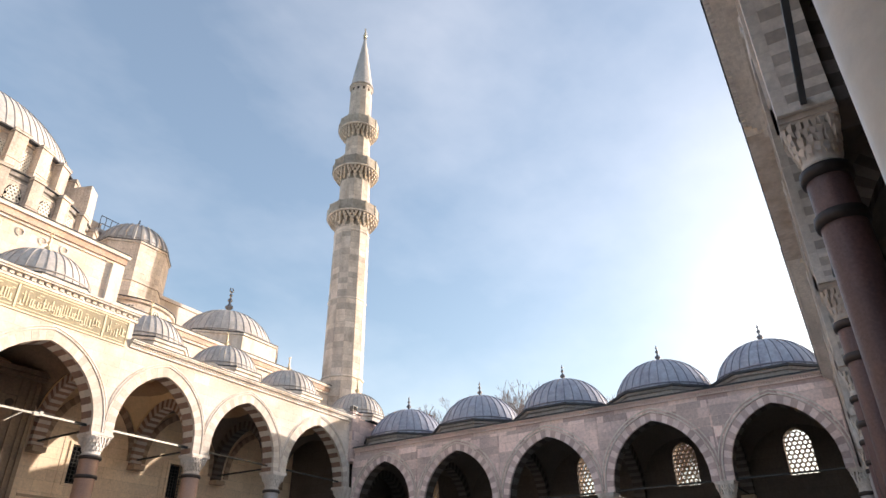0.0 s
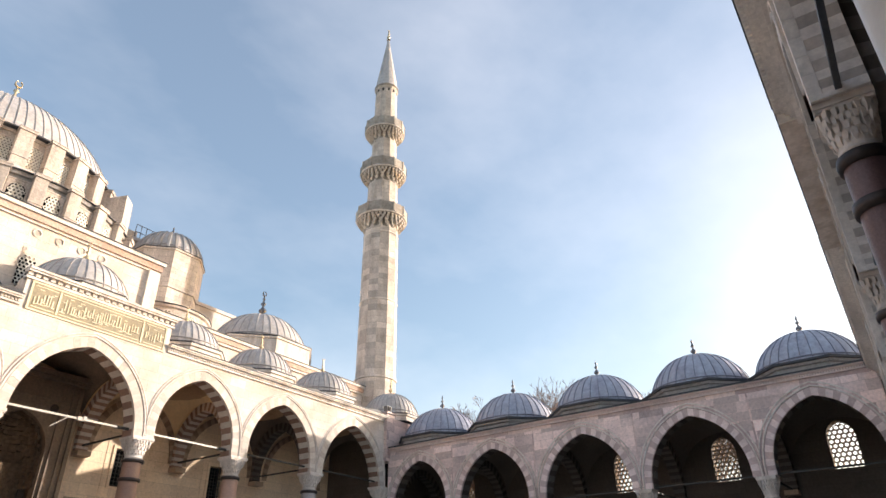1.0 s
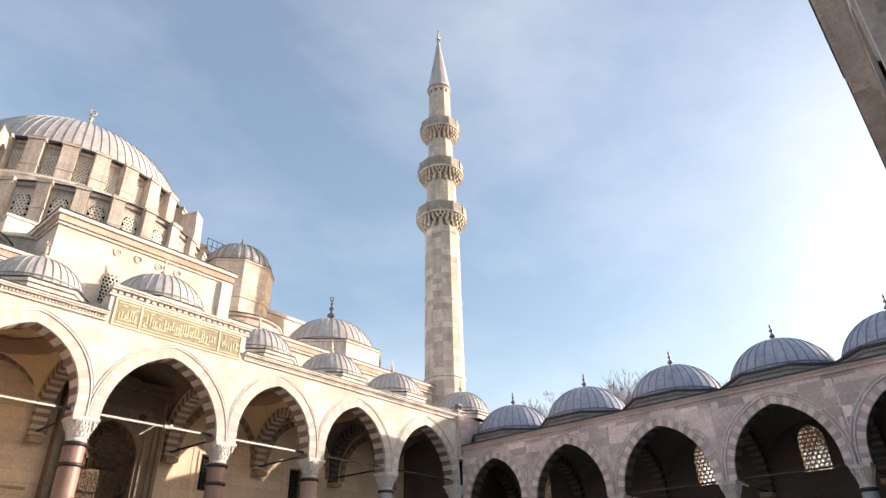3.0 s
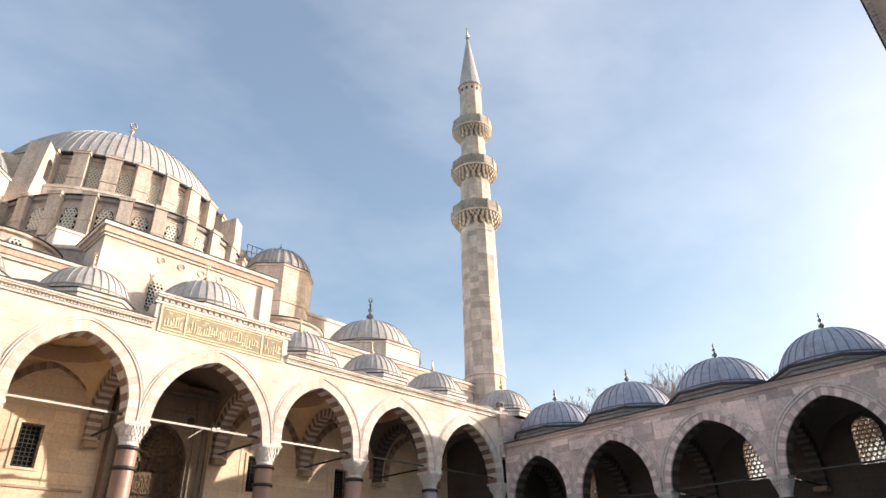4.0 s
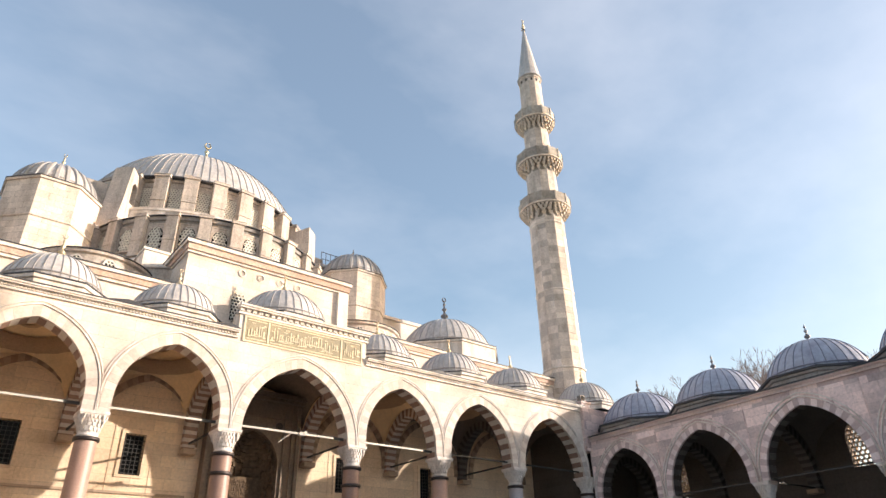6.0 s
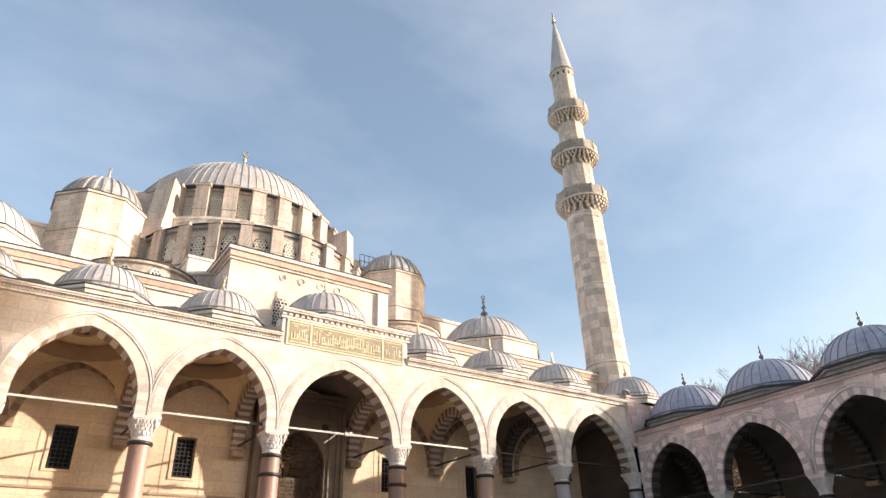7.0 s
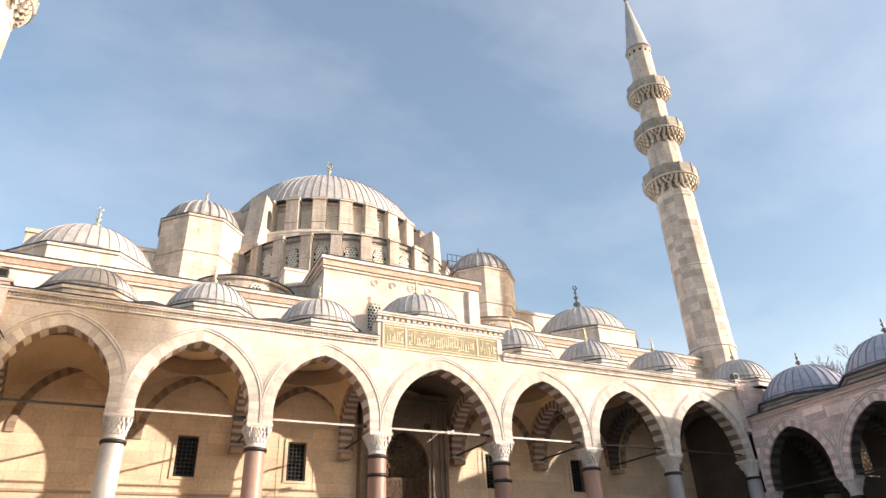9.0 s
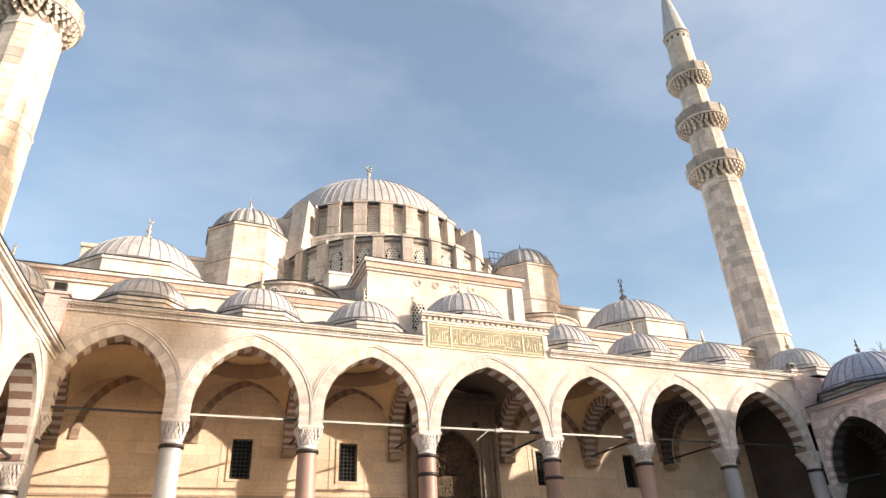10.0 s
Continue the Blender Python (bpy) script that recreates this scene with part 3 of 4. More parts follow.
# Rods: pale for the sunlit bays, dark iron for the shaded end bays.
arcade("mosque front", FRONT, front_cols, 10.9, 15.3, 16.85, 1.1, 7.0, LIMESTONE, [GREY, WHITE, RED, BROWN, BROWN, RED, GREY, GREY], cornice_gaps=[(AXIS - 4.5, AXIS + 4.7)], r=0.56, rods=(IRON, TIE_PAINT_LIT, TIE_PAINT_LIT, TIE_PAINT_LIT, TIE_PAINT_LIT, IRON, IRON), last_cross=False, shaded_from=5, slim=0.78, rod_up=0.42, ring=(0.54, 0.60, 0.68, 0.76, 0.83))
side_ys = [-0.3, 7.0, 14.6, 22.5, 30.05, 36.9]
# Soffits, vaults and cross arches here carry the walk's shade as colour.
arcade("side walk", RIGHT, [-y for y in reversed(side_ys)], 8.45, 12.72, 14.12, 1.1, 7.6, MARBLE, [GREY], r=0.45, front_pair=(VOUSSOIR_PALE, VOUSSOIR_ROSE), soffit=(SHADED_WHITE, SHADED_RED), cross=(SHADED_WHITE, SHADED_RED), plaster=SHADED_PLASTER, cornice_mat=VOUSSOIR_PALE, slim=0.55, ring=(0.44, 0.50, 0.58, 0.72, 0.80))
arcade("far side walk", LEFT, side_ys, 8.45, 12.72, 14.15, 1.1, 7.6, LIMESTONE, [GREY, WHITE], r=0.45)
near_xs = [45.0, 37.9, 30.8, 23.75, 16.75, 9.85, 3.1, -4.9]
arcade("gate side walk", NEAR, [-x for x in near_xs], 8.2, 12.35, 13.85, 0.74, 7.6, NEAR_WALL, [GREY, GREY, PURPLE, PURPLE, PURPLE, PURPLE, WHITE], cornice_gaps=[(-26.0, -17.1)], r=0.32, soffit=(NEAR_PALE, NEAR_DARK), pier=0.46, cross=(SHADED_WHITE, SHADED_RED), plaster=SHADED_PLASTER, cornice_mat=NEAR_PALE, overhang=0.62, cap_h=0.98, soffit_n=27, front_pair=(NEAR_PALE, NEAR_PALE), rods=(LAMP_GREY,), ring=(0.40, 0.46, 0.56, 0.68, 0.78))

solid("lead_edging", boxed(-25.998, -17.102, -0.64, 0.7, 13.853, 13.95), LEAD_DARK, "dark lead edging over the gate bay", "roof edge", "structure", m=NEAR)
solid("parapet_band", boxed(-26.0, -17.1, -0.60, 0.04, 13.3, 13.85), PLAIN, "plain stone band over the gate bay", "parapet", "structure", m=NEAR)
roof_slab(FRONT, -14.5, 52, 1.1, 7.0, 16.55, 17.0)
roof_slab(RIGHT, -36.9, 9, 1.1, 7.9, 14.0, 14.26)
roof_slab(LEFT, -9, 36.9, 1.1, 7.9, 14.0, 14.26)
roof_slab(NEAR, -44.3, 7.4, 1.1, 8.0, 13.75, 14.0)

for x, rise, tip in ((-2.75, 2.0, 0.8), (3.95, 2.2, 1.8), (10.85, 2.2, 1.5), (26.1, 2.2, 1.5), (33.2, 2.2, 1.5), (40.3, 2.2, 1.5), (-10.2, 2.2, 1.5)):
    dome(pose(x, 40.1, 17.0), 2.7, rise, 3.1, 0.6, 36, "ribbed lead dome on a low octagonal drum", "portico domes", tip)
dome(pose(49.25, 39.5, 17.0), 2.7, 2.3, 3.1, 0.6, 36, "ribbed lead dome on a low octagonal drum", "portico domes", 1.8)
dome(pose(AXIS + 0.1, 41.1, 17.0), 3.2, 2.6, 3.55, 2.2, 36, "larger ribbed lead dome over the entrance bay", "portico domes", 1.8)
# Right-hand domes get the blue shade copy, left-hand ones plain LEAD.
for y in (3.45, 10.7, 18.5, 26.35, 34.0):
    dome(RIGHT @ pose(-y, 4.1, 14.2), 3.5, 2.78, 3.97, 0.64, 32, "ribbed lead dome, blue shade in its colour, on a low grey octagonal drum", "side walk domes", 1.75, gilt=False, wall=DRUM_GREY, lip=0.3, lead=LEAD_SHADE_BLUE)
    dome(LEFT @ pose(y, 4.3, 14.26), 3.4, 2.75, 3.85, 0.62, 24, "ribbed lead dome on a low octagonal drum", "far side walk domes", 1.5, gilt=False)
for x in (41.35, 34.2, 27.1, 20.0, 12.95, 5.85, -1.2):
    dome(pose(x, -4.6, 14.0), 3.3, 2.6, 3.7, 0.62, 24, "ribbed lead dome on a low octagonal drum", "gate side walk domes", 1.5, gilt=False)

# Lead ridges in a near-black tone that gives the shade on them.
for x0, x1 in ((-0.4, 1.4), (6.6, 8.4), (12.9, 13.9), (29.4, 30.4), (36.0, 37.4), (43.2, 45.4)):
    bm = bmesh.new()
    f = [bm.verts.new((x, 37.05, z)) for x, z in ((x0 - 0.9, 16.95), (x1 + 0.9, 16.95), ((x0 + x1) / 2, 17.3))]
    b = [bm.verts.new((x, 39.6, z)) for x, z in ((x0 - 0.3, 16.95), (x1 + 0.3, 16.95), ((x0 + x1) / 2, 17.25))]
    bm.faces.new(f)
    bm.faces.new(list(reversed(b)))
    for k in range(3):
        bm.faces.new((f[k], b[k], b[(k + 1) % 3], f[(k + 1) % 3]))
    solid("roof_ridge", bm, LEAD_DARK, "low lead ridge between two domes, coloured dark for its shade", "roof", "structure")
# Added lidded dark boxes that stand for shadows below the dome eaves.
for x in (31.2, 38.3):
    h = thing("roof_hatch", Matrix.Translation((x, 37.25, 16.9)), "added dark box for the eave shadow at the foot of a dome", "roof hatch", "roof hatches")
    part("body", boxed(-0.75, 0.75, 0.0, 0.6, 0.0, 0.2), DARK, h)
    part("lid", boxed(-0.95, 0.95, -0.15, 0.75, 0.2, 0.27), LEAD, h, "grey lead lid")

# ---- walls behind the arcades ----
def pierced_wall(M, name, u0, u1, v0, v1, top, holes, mat, label):
    """A wall along x with window holes (centre, half width, sill, head)."""
    bm = bmesh.new()
    last = u0
    for c, h, sill, head in sorted(holes):
        box(bm, last, c - h, v0, v1, 0, top)
        box(bm, c - h, c + h, v0, v1, 0, sill)
        box(bm, c - h, c + h, v0, v1, head, top)
        last = c + h
    box(bm, last, u1, v0, v1, 0, top)
    return solid(name, bm, mat, label, "wall", "structure", m=M)


def pointed_window_fill(M, c, v0, v1, half, spring, head, mat, w):
    """Fills the square head of a hole down to a pointed arch."""
    bm = arch_wall(bmesh.new(), half, w, spring, head - spring - 0.1, head, v0, v1)
    return solid("window_head", bm, mat, "pointed stone head of a window", "wall", "structure", m=M @ Matrix.Translation((c, 0, 0)))


side_windows = [(3.25, ), (10.98, ), (18.68, ), (26.35, ), (33.95, ), (41.4, )]
# Brown stone here, so the backlit lattice has its shade in the colour.
screen = mesh(honeycomb(1.75, 9.6, 11.6, 1.03, 0.34, 0.14, 0.06), OCHRE_STONE)
for M, sign, nm in ((RIGHT, -1, "wall_east"), (LEFT, 1, "wall_west")):
    holes = [(sign * y[0], 0.88, 9.55, 12.78) for y in side_windows]
    pierced_wall(M, nm, min(sign * -9, sign * 45), max(sign * -9, sign * 45), 7.6, 8.5, 14.2, holes, SHADED_STONE, "grey stone outer wall of the courtyard")
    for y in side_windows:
        pointed_window_fill(M, sign * y[0], 7.6, 8.5, 0.88, 11.6, 12.78, SHADED_STONE, 0.86)
        w = thing("lattice_window", M @ Matrix.Translation((sign * y[0], 7.9, 0)), "pointed window with a honeycomb stone lattice, brown for backlit shade", "window", "walk windows", "structure")
        part("lattice", screen, None, w)
pierced_wall(NEAR, "wall_north", -52.9, 16.0, 7.6, 8.5, 14.2, [], SHADED_STONE, "grey stone outer wall by the gate")

# mosque wall under the portico with barred windows
front_windows = [(4.15, 0), (11.0, 0), (25.85, 0), (33.6, 0)]
pierced_wall(FRONT, "wall_south", -14.5, 52.0, 7.0, 8.2, 16.9, [(x, 0.62, 9.15, 11.6) for x, _ in front_windows] + [(AXIS, 2.0, 0.0, 12.9)], OCHRE, "warm limestone wall of the prayer hall")
solid("hall_front", boxed(-14.5, 52.0, 7.0, 8.2, 16.9, 21.2), LIMESTONE, "pale limestone wall above the portico roof", "wall", "structure", m=FRONT)
grille = bmesh.new()
for i in range(5):
    x = -0.5 + 0.25 * i
    box(grille, x - 0.015, x + 0.015, -0.02, 0.02, 9.15, 11.6)
for i in range(10):
    z = 9.27 + 0.245 * i
    box(grille, -0.62, 0.62, -0.025, 0.015, z - 0.014, z + 0.014)
grille = mesh(grille, GRILLE)
frame_bm = bmesh.new()
for x0, x1, z0, z1 in ((-0.82, -0.62, 9.0, 11.8), (0.62, 0.82, 9.0, 11.8), (-0.62, 0.62, 11.6, 11.8), (-0.62, 0.62, 9.0, 9.15)):
    box(frame_bm, x0, x1, -0.07, 0.1, z0, z1)
for x0, x1, z0, z1 in ((-1.25, -1.15, 8.2, 12.9), (1.15, 1.25, 8.2, 12.9), (-1.15, 1.15, 12.8, 12.9)):
    box(frame_bm, x0, x1, -0.03, 0.1, z0, z1)
frame_me = mesh(frame_bm, OCHRE)
pane_me = mesh(boxed(-0.64, 0.64, 0.45, 0.5, 9.1, 11.65), GLASS)
for x, _ in front_windows:
    w = thing("barred_window", FRONT @ Matrix.Translation((x, 7.0, 0)), "dark rectangular window behind an iron grille", "window", "portico windows", "structure")
    part("window_frame", frame_me, None, w)
    part("grille", grille, None, w, "pale iron grille").location.y = 0.12
    part("pane", pane_me, None, w, "dark dusty glass")
blind = voussoir_meshes(2.95, 3.9, 0.42, -0.12, 0.05, (OCHRE_STONE, BROWN_STONE), 16)
for u0, u1 in zip(front_cols, front_cols[1:]):
    if abs((u0 + u1) / 2 - AXIS) < 1:
        continue
    t = thing("blind_arch", FRONT @ Matrix.Translation(((u0 + u1) / 2 + (1.05 if u1 < 1 else 0.85 if u1 < AXIS else 0.1), 7.0, 11.2)), "striped blind arch on the prayer hall wall", "arch", "blind arches", "structure")
    for s in blind:
        part("voussoir", s, None, t)
    painted = thing("painted_ring", FRONT @ Matrix.Translation(((u0 + u1) / 2, 4.05, 0)), "ochre painted ornament ring on the vault", "ornament", "vault ornaments")
    ringbm = bmesh.new()
    lathe([(2.7, 15.46), (1.6, 16.02), (1.55, 15.97), (2.65, 15.41)], 32, ribs=2, rib=0.1, bm=ringbm)
    lathe([(0.6, 16.22), (0.25, 16.28), (0.2, 16.24), (0.55, 16.18)], 20, bm=ringbm)
    part("ring", ringbm, PAINTED, painted, smooth=True)
for z in (8.05, 4.2):
    solid("string_course", boxed(-7.4, 14.5, 6.9, 7.0, z, z + 0.14), OCHRE_STONE, "thin stone string course on the wall", "moulding", "structure", m=FRONT)
    solid("string_course", boxed(22.5, 44.3, 6.9, 7.0, z, z + 0.14), OCHRE_STONE, "thin stone string course on the wall", "moulding", "structure", m=FRONT)

# portal with a stalactite niche
# surround and hood wear the darkened browns in place of shade
portal = thing("portal", FRONT @ Matrix.Translation((AXIS, 0, 0)), "tall carved stone portal with a stalactite niche", "portal", "", "structure")
part("surround", arch_wall(bmesh.new(), 3.3, 1.85, 9.4, 3.3, 15.2, 6.35, 7.0, down=0.0), PORTAL_SHADE, portal)
mould = bmesh.new()
for x0, x1 in ((-3.3, -3.05), (3.05, 3.3), (-2.8, -2.68), (2.68, 2.8), (-2.2, -2.08), (2.08, 2.2)):
    box(mould, x0, x1, 6.22, 6.35, 0, 14.6)
box(mould, -3.45, 3.45, 5.95, 6.35, 14.75, 14.95)
box(mould, -3.55, 3.55, 5.8, 6.35, 15.0, 15.3)
box(mould, -2.2, 2.2, 6.22, 6.35, 13.6, 13.75)
part("moulding", mould, PORTAL_SHADE, portal)
part("roundel", lathe([(0.22, 0), (0.26, 0.05), (0.26, 0.1), (0.0, 0.1)], 20), BRONZE, portal).matrix_basis = pose(1.7, 6.33, 13.1, 90, 0, 0)
tiers = lathe([(1.92 * math.sqrt(max(0.0, 1 - (k / 12) ** 2)) + 0.02, 8.4 + 4.3 * k / 12) for k in range(13)], 20, 0.0, math.pi, at=(0, 6.7))
rnd_carve = random.Random(12)
for k in range(18):
    z = 8.4 + 0.23 * k
    wid = 1.86 * math.sqrt(max(0.03, 1 - (k / 18.6) ** 2))
    count = max(7, 26 - k)
    for i in range(count):
        ang = math.pi * (i + 0.5 * (1 + k % 2) * 0.99) / (count + 0.5)
        w = wid * math.pi / count * rnd_carve.uniform(0.5, 0.66)
        box(tiers, -w, w, -rnd_carve.uniform(0.03, 0.2), 0.1, z + rnd_carve.uniform(-0.06, 0.06), z + rnd_carve.uniform(0.2, 0.34), Matrix.Translation((wid * math.cos(ang), 6.7 + wid * 0.85 * math.sin(ang), 0)) @ Matrix.Rotation(ang - math.pi / 2, 4, "Z"))
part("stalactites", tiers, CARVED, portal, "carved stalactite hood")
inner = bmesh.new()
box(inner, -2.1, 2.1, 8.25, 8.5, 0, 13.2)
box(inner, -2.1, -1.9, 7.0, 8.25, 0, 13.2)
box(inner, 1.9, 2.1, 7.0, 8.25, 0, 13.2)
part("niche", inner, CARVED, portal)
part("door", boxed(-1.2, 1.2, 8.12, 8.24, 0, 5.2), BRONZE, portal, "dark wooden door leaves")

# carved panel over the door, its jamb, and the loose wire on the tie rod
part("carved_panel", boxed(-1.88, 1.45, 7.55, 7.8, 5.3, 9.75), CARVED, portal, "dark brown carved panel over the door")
carving = bmesh.new()
for i in range(26):
    for k in range(17):
        w, h = rnd_carve.uniform(0.02, 0.06), rnd_carve.uniform(0.04, 0.12)
        x, z = -1.8 + 0.125 * i + rnd_carve.uniform(-0.03, 0.03), 5.45 + 0.25 * k + rnd_carve.uniform(-0.05, 0.05)
        box(carving, x - w, x + w, 7.5, 7.552, z - h, z + h)
part("carving", carving, CARVED, portal, "carved relief")
part("jamb", boxed(1.5, 1.88, 7.5, 7.8, 0.0, 9.75), SHADED_RED, portal, "dark red jamb")
wire = thing("hanging_wire", Matrix.Translation((18.3, 37.55, 11.32)), "loose pale wire hanging from the tie rod", "wire")
strand = bmesh.new()
box(strand, -1.05, 0.0, -0.02, 0.02, -0.02, 0.02, Matrix.Translation((0, -0.06, -0.05)) @ Matrix.Rotation(radians(-38), 4, "Y"))
part("strand", strand, TIE_PAINT_LIT, wire)
clamp = bmesh.new()
box(clamp, 0.55, 0.95, -0.1, 0.1, -0.1, 0.1)
box(clamp, 0.85, 1.05, -0.13, 0.13, -0.06, 0.16)
part("clamp", clamp, TIE_PAINT_LIT, wire, "knotted clamp round the rod")

# inscription panel over the middle arch
panel = thing("inscription_panel", FRONT @ Matrix.Translation((AXIS, 0, 0)), "long carved inscription panel with gold lettering bars on green", "panel", "", "structure")
part("block", boxed(-4.5, 4.72, 0.02, 1.1, 16.26, 18.15), PLAIN, panel)
part("cornice", cornice_bm(9.5, 18.6, 0.36, 0.2), PLAIN, panel).location.x = -4.64
part("ground", boxed(-4.1, 4.3, -0.03, 0.02, 16.34, 17.86), PANEL_GROUND, panel, "greenish gold carved ground")
rim = bmesh.new()
for x0, x1, z0, z1 in ((-4.2, -4.08, 16.26, 17.95), (4.28, 4.4, 16.26, 17.95), (-4.08, 4.28, 17.84, 17.95), (-4.08, 4.28, 16.26, 16.36), (-2.62, -2.5, 16.4, 17.8), (2.66, 2.78, 16.4, 17.8), (-2.42, 2.58, 17.68, 17.74), (-2.42, 2.58, 16.46, 16.52), (-3.98, -2.7, 17.68, 17.74), (-3.98, -2.7, 16.46, 16.52), (2.86, 4.18, 17.68, 17.74), (2.86, 4.18, 16.46, 16.52)):
    box(rim, x0, x1, -0.07, 0.0, z0, z1)
part("rim", rim, PANEL_GOLD, panel)
bars = bmesh.new()
rnd = random.Random(4)
for x0, x1 in ((-3.9, -2.75), (-2.35, 2.5), (2.95, 4.1)):
    x = x0
    while x < x1 - 0.1:
        w = rnd.uniform(0.05, 0.09)
        z = rnd.uniform(16.6, 16.9)
        h = rnd.uniform(0.25, 0.75)
        box(bars, x, x + w, -0.075, -0.03, z, min(17.62, z + h))
        if rnd.random() < 0.7:
            box(bars, x - rnd.uniform(0.0, 0.12), x + rnd.uniform(0.12, 0.3), -0.068, -0.03, z, z + 0.075)
        if rnd.random() < 0.55:
            zz = rnd.uniform(17.1, 17.55)
            box(bars, x, x + rnd.uniform(0.12, 0.3), -0.064, -0.03, zz, zz + 0.06)
        x += rnd.uniform(0.12, 0.2)
part("lettering", bars, PANEL_GOLD, panel, "pale gold lettering bars")

for x0, x1, xo in ((46.45, 53.5, 52.6), (-14.5, -7.4, -14.5)):
    solid("end_wall", boxed(x0, x1, 37.0, 38.1, 13.9, 16.9), MARBLE, "plain stone wall above the corner of the walks", "wall", "structure")
    solid("end_wall", boxed(xo, xo + 0.9, 38.1, 44.0, 13.9, 16.9), MARBLE, "plain stone end wall of the portico", "wall", "structure")

# Added mass that closes the corner bay; its dark tone is shade.
solid("tower_foot", boxed(46.0, 53.4, 38.12, 44.0, 0.0, 16.5), SHADED_STONE, "added stone mass at the foot of the tower, toned for shade", "wall", "structure")

# end piers of the portico, each with a floodlight
for x, top in ((-6.8, 17.1), (45.87, 17.1)):
    bm = boxed(-0.55, 0.55, -0.3, 1.1, 13.0, top)
    box(bm, -0.65, 0.65, -0.4, 1.15, top, top + 0.16)
    solid("corner_pier", bm, MARBLE, "plain stone pier at the end of the portico", "pier", "structure", m=FRONT @ Matrix.Translation((x, 0, 0)))
    f = thing("floodlight", FRONT @ Matrix.Translation((x, 0.1, top + 0.16)), "small grey floodlight on the corner pier", "floodlight", "floodlights")
    part("housing", boxed(-0.3, 0.3, -0.2, 0.2, 0.18, 0.62), LAMP_GREY, f)
    part("lens", boxed(-0.25, 0.25, -0.22, -0.2, 0.23, 0.57), DARK, f, "dark glass front")
    part("bracket", boxed(-0.05, 0.05, -0.05, 0.05, 0.0, 0.18), LAMP_GREY, f)


# ---- minarets ----
rnd_tower = random.Random(11)
TOWER_BLOCK = mesh(boxed(-0.5, 0.5, -0.5, 0.5, 0.0, 1.0), TOWER_PIECE)


def minaret(m, label):
    t = thing("minaret", m, label, "minaret", "minarets")
    sides = 12
    turn = math.pi / sides
    runs = [(-0.3, 43.4, 2.36, 2.08), (45.0, 50.2, 1.92, 1.88), (52.0, 57.1, 1.64, 1.60), (58.8, 66.0, 1.52, 1.48)]
    for z0, z1, r0, r1 in runs:
        shaft = part("shaft", lathe([(r0, z0), (r1, z1)], sides, turn), TOWER_STONE, t, "many-sided pale stone shaft")
        if z0 > 0:
            continue
        row = 21.6
        while row < z1 - 1.3:
            tall = rnd_tower.choice((0.72, 0.8, 0.88))
            r = r0 + (r1 - r0) * (row + tall / 2) / z1
            for i in range(sides):
                block = part("ashlar_block", TOWER_BLOCK, None, shaft)
                block.matrix_basis = Matrix.Rotation(turn + math.pi / sides * (2 * i + 1), 4, "Z") @ Matrix.Translation((r * math.cos(math.pi / sides), 0, row)) @ Matrix.Diagonal((0.06, 2 * r * math.sin(math.pi / sides) * rnd_tower.uniform(0.955, 0.985), tall - 0.035, 1))
            row += tall
    for z, r in ((23.8, 2.32), (33.0, 2.2), (42.0, 2.12), (65.7, 1.52)):
        part("string_course", lathe([(r - 0.1, z - 0.15), (r + 0.06, z - 0.08), (r + 0.06, z + 0.08), (r - 0.1, z + 0.15)], sides, turn), PLAIN, t)
    for zb, ztop, r_in, r_out in ((42.7, 45.8, 2.08, 3.0), (49.6, 52.7, 1.9, 2.8), (56.5, 59.6, 1.62, 2.5)):
        floor_z = ztop - 1.6
        body = bmesh.new()
        lathe([(r_in - 0.05, zb), (r_in + 0.02, floor_z - 0.6), (r_out - 0.55, floor_z - 0.16)], 32, bm=body)
        lathe([(r_out - 0.6, floor_z - 0.16), (r_out - 0.04, floor_z - 0.12), (r_out + 0.1, floor_z), (r_out + 0.14, floor_z + 0.1), (r_out + 0.04, floor_z + 0.22), (r_in - 0.3, floor_z + 0.22)], 32, bm=body)
        # the darker stone puts shade between the teeth
        b = part("balcony", body, BALCONY_SHADE, t, "round balcony on carved stalactite tiers")
        part("floor_moulding", lathe([(r_out + 0.02, floor_z - 0.06), (r_out + 0.17, floor_z + 0.02), (r_out + 0.17, floor_z + 0.14), (r_out, floor_z + 0.24)], 32), PLAIN, b)
        span = floor_z - 0.1 - zb
        for k, (low, high, out, n) in enumerate(((0.12, 0.46, 0.20, 16), (0.32, 0.68, 0.5, 20), (0.52, 0.86, 0.8, 28), (0.74, 1.0, 1.0, 36))):
            r_k = r_in + (r_out - r_in) * out
            w = r_k * math.pi / n * 0.62
            hh = span * (high - low)
            tooth = bmesh.new()
            deep = (r_out - r_in) * 0.34 + 0.12
            v = [tooth.verts.new(p) for p in ((-deep, -w, hh), (0.0, -w, hh), (0.0, w, hh), (-deep, w, hh), (-deep * 0.75, -w * 0.5, hh * 0.3), (-0.03, -w * 0.9, hh * 0.62), (-0.03, w * 0.9, hh * 0.62), (-deep * 0.75, w * 0.5, hh * 0.3), (-deep * 0.3, 0, 0.0))]
            for q in ((0, 1, 2, 3), (0, 4, 5, 1), (1, 5, 6, 2), (2, 6, 7, 3), (0, 3, 7, 4), (5, 8, 6), (4, 8, 5), (6, 8, 7), (4, 7, 8)):
                tooth.faces.new([v[j] for j in q])
            tooth = mesh(tooth, CORBEL)
            for i in range(n):
                a = 2 * math.pi * (i + 0.5 * (k % 2)) / n
                part("stalactite", tooth, None, b).matrix_basis = Matrix.Rotation(a, 4, "Z") @ Matrix.Translation((r_k, 0, zb + span * low))
        n = 12
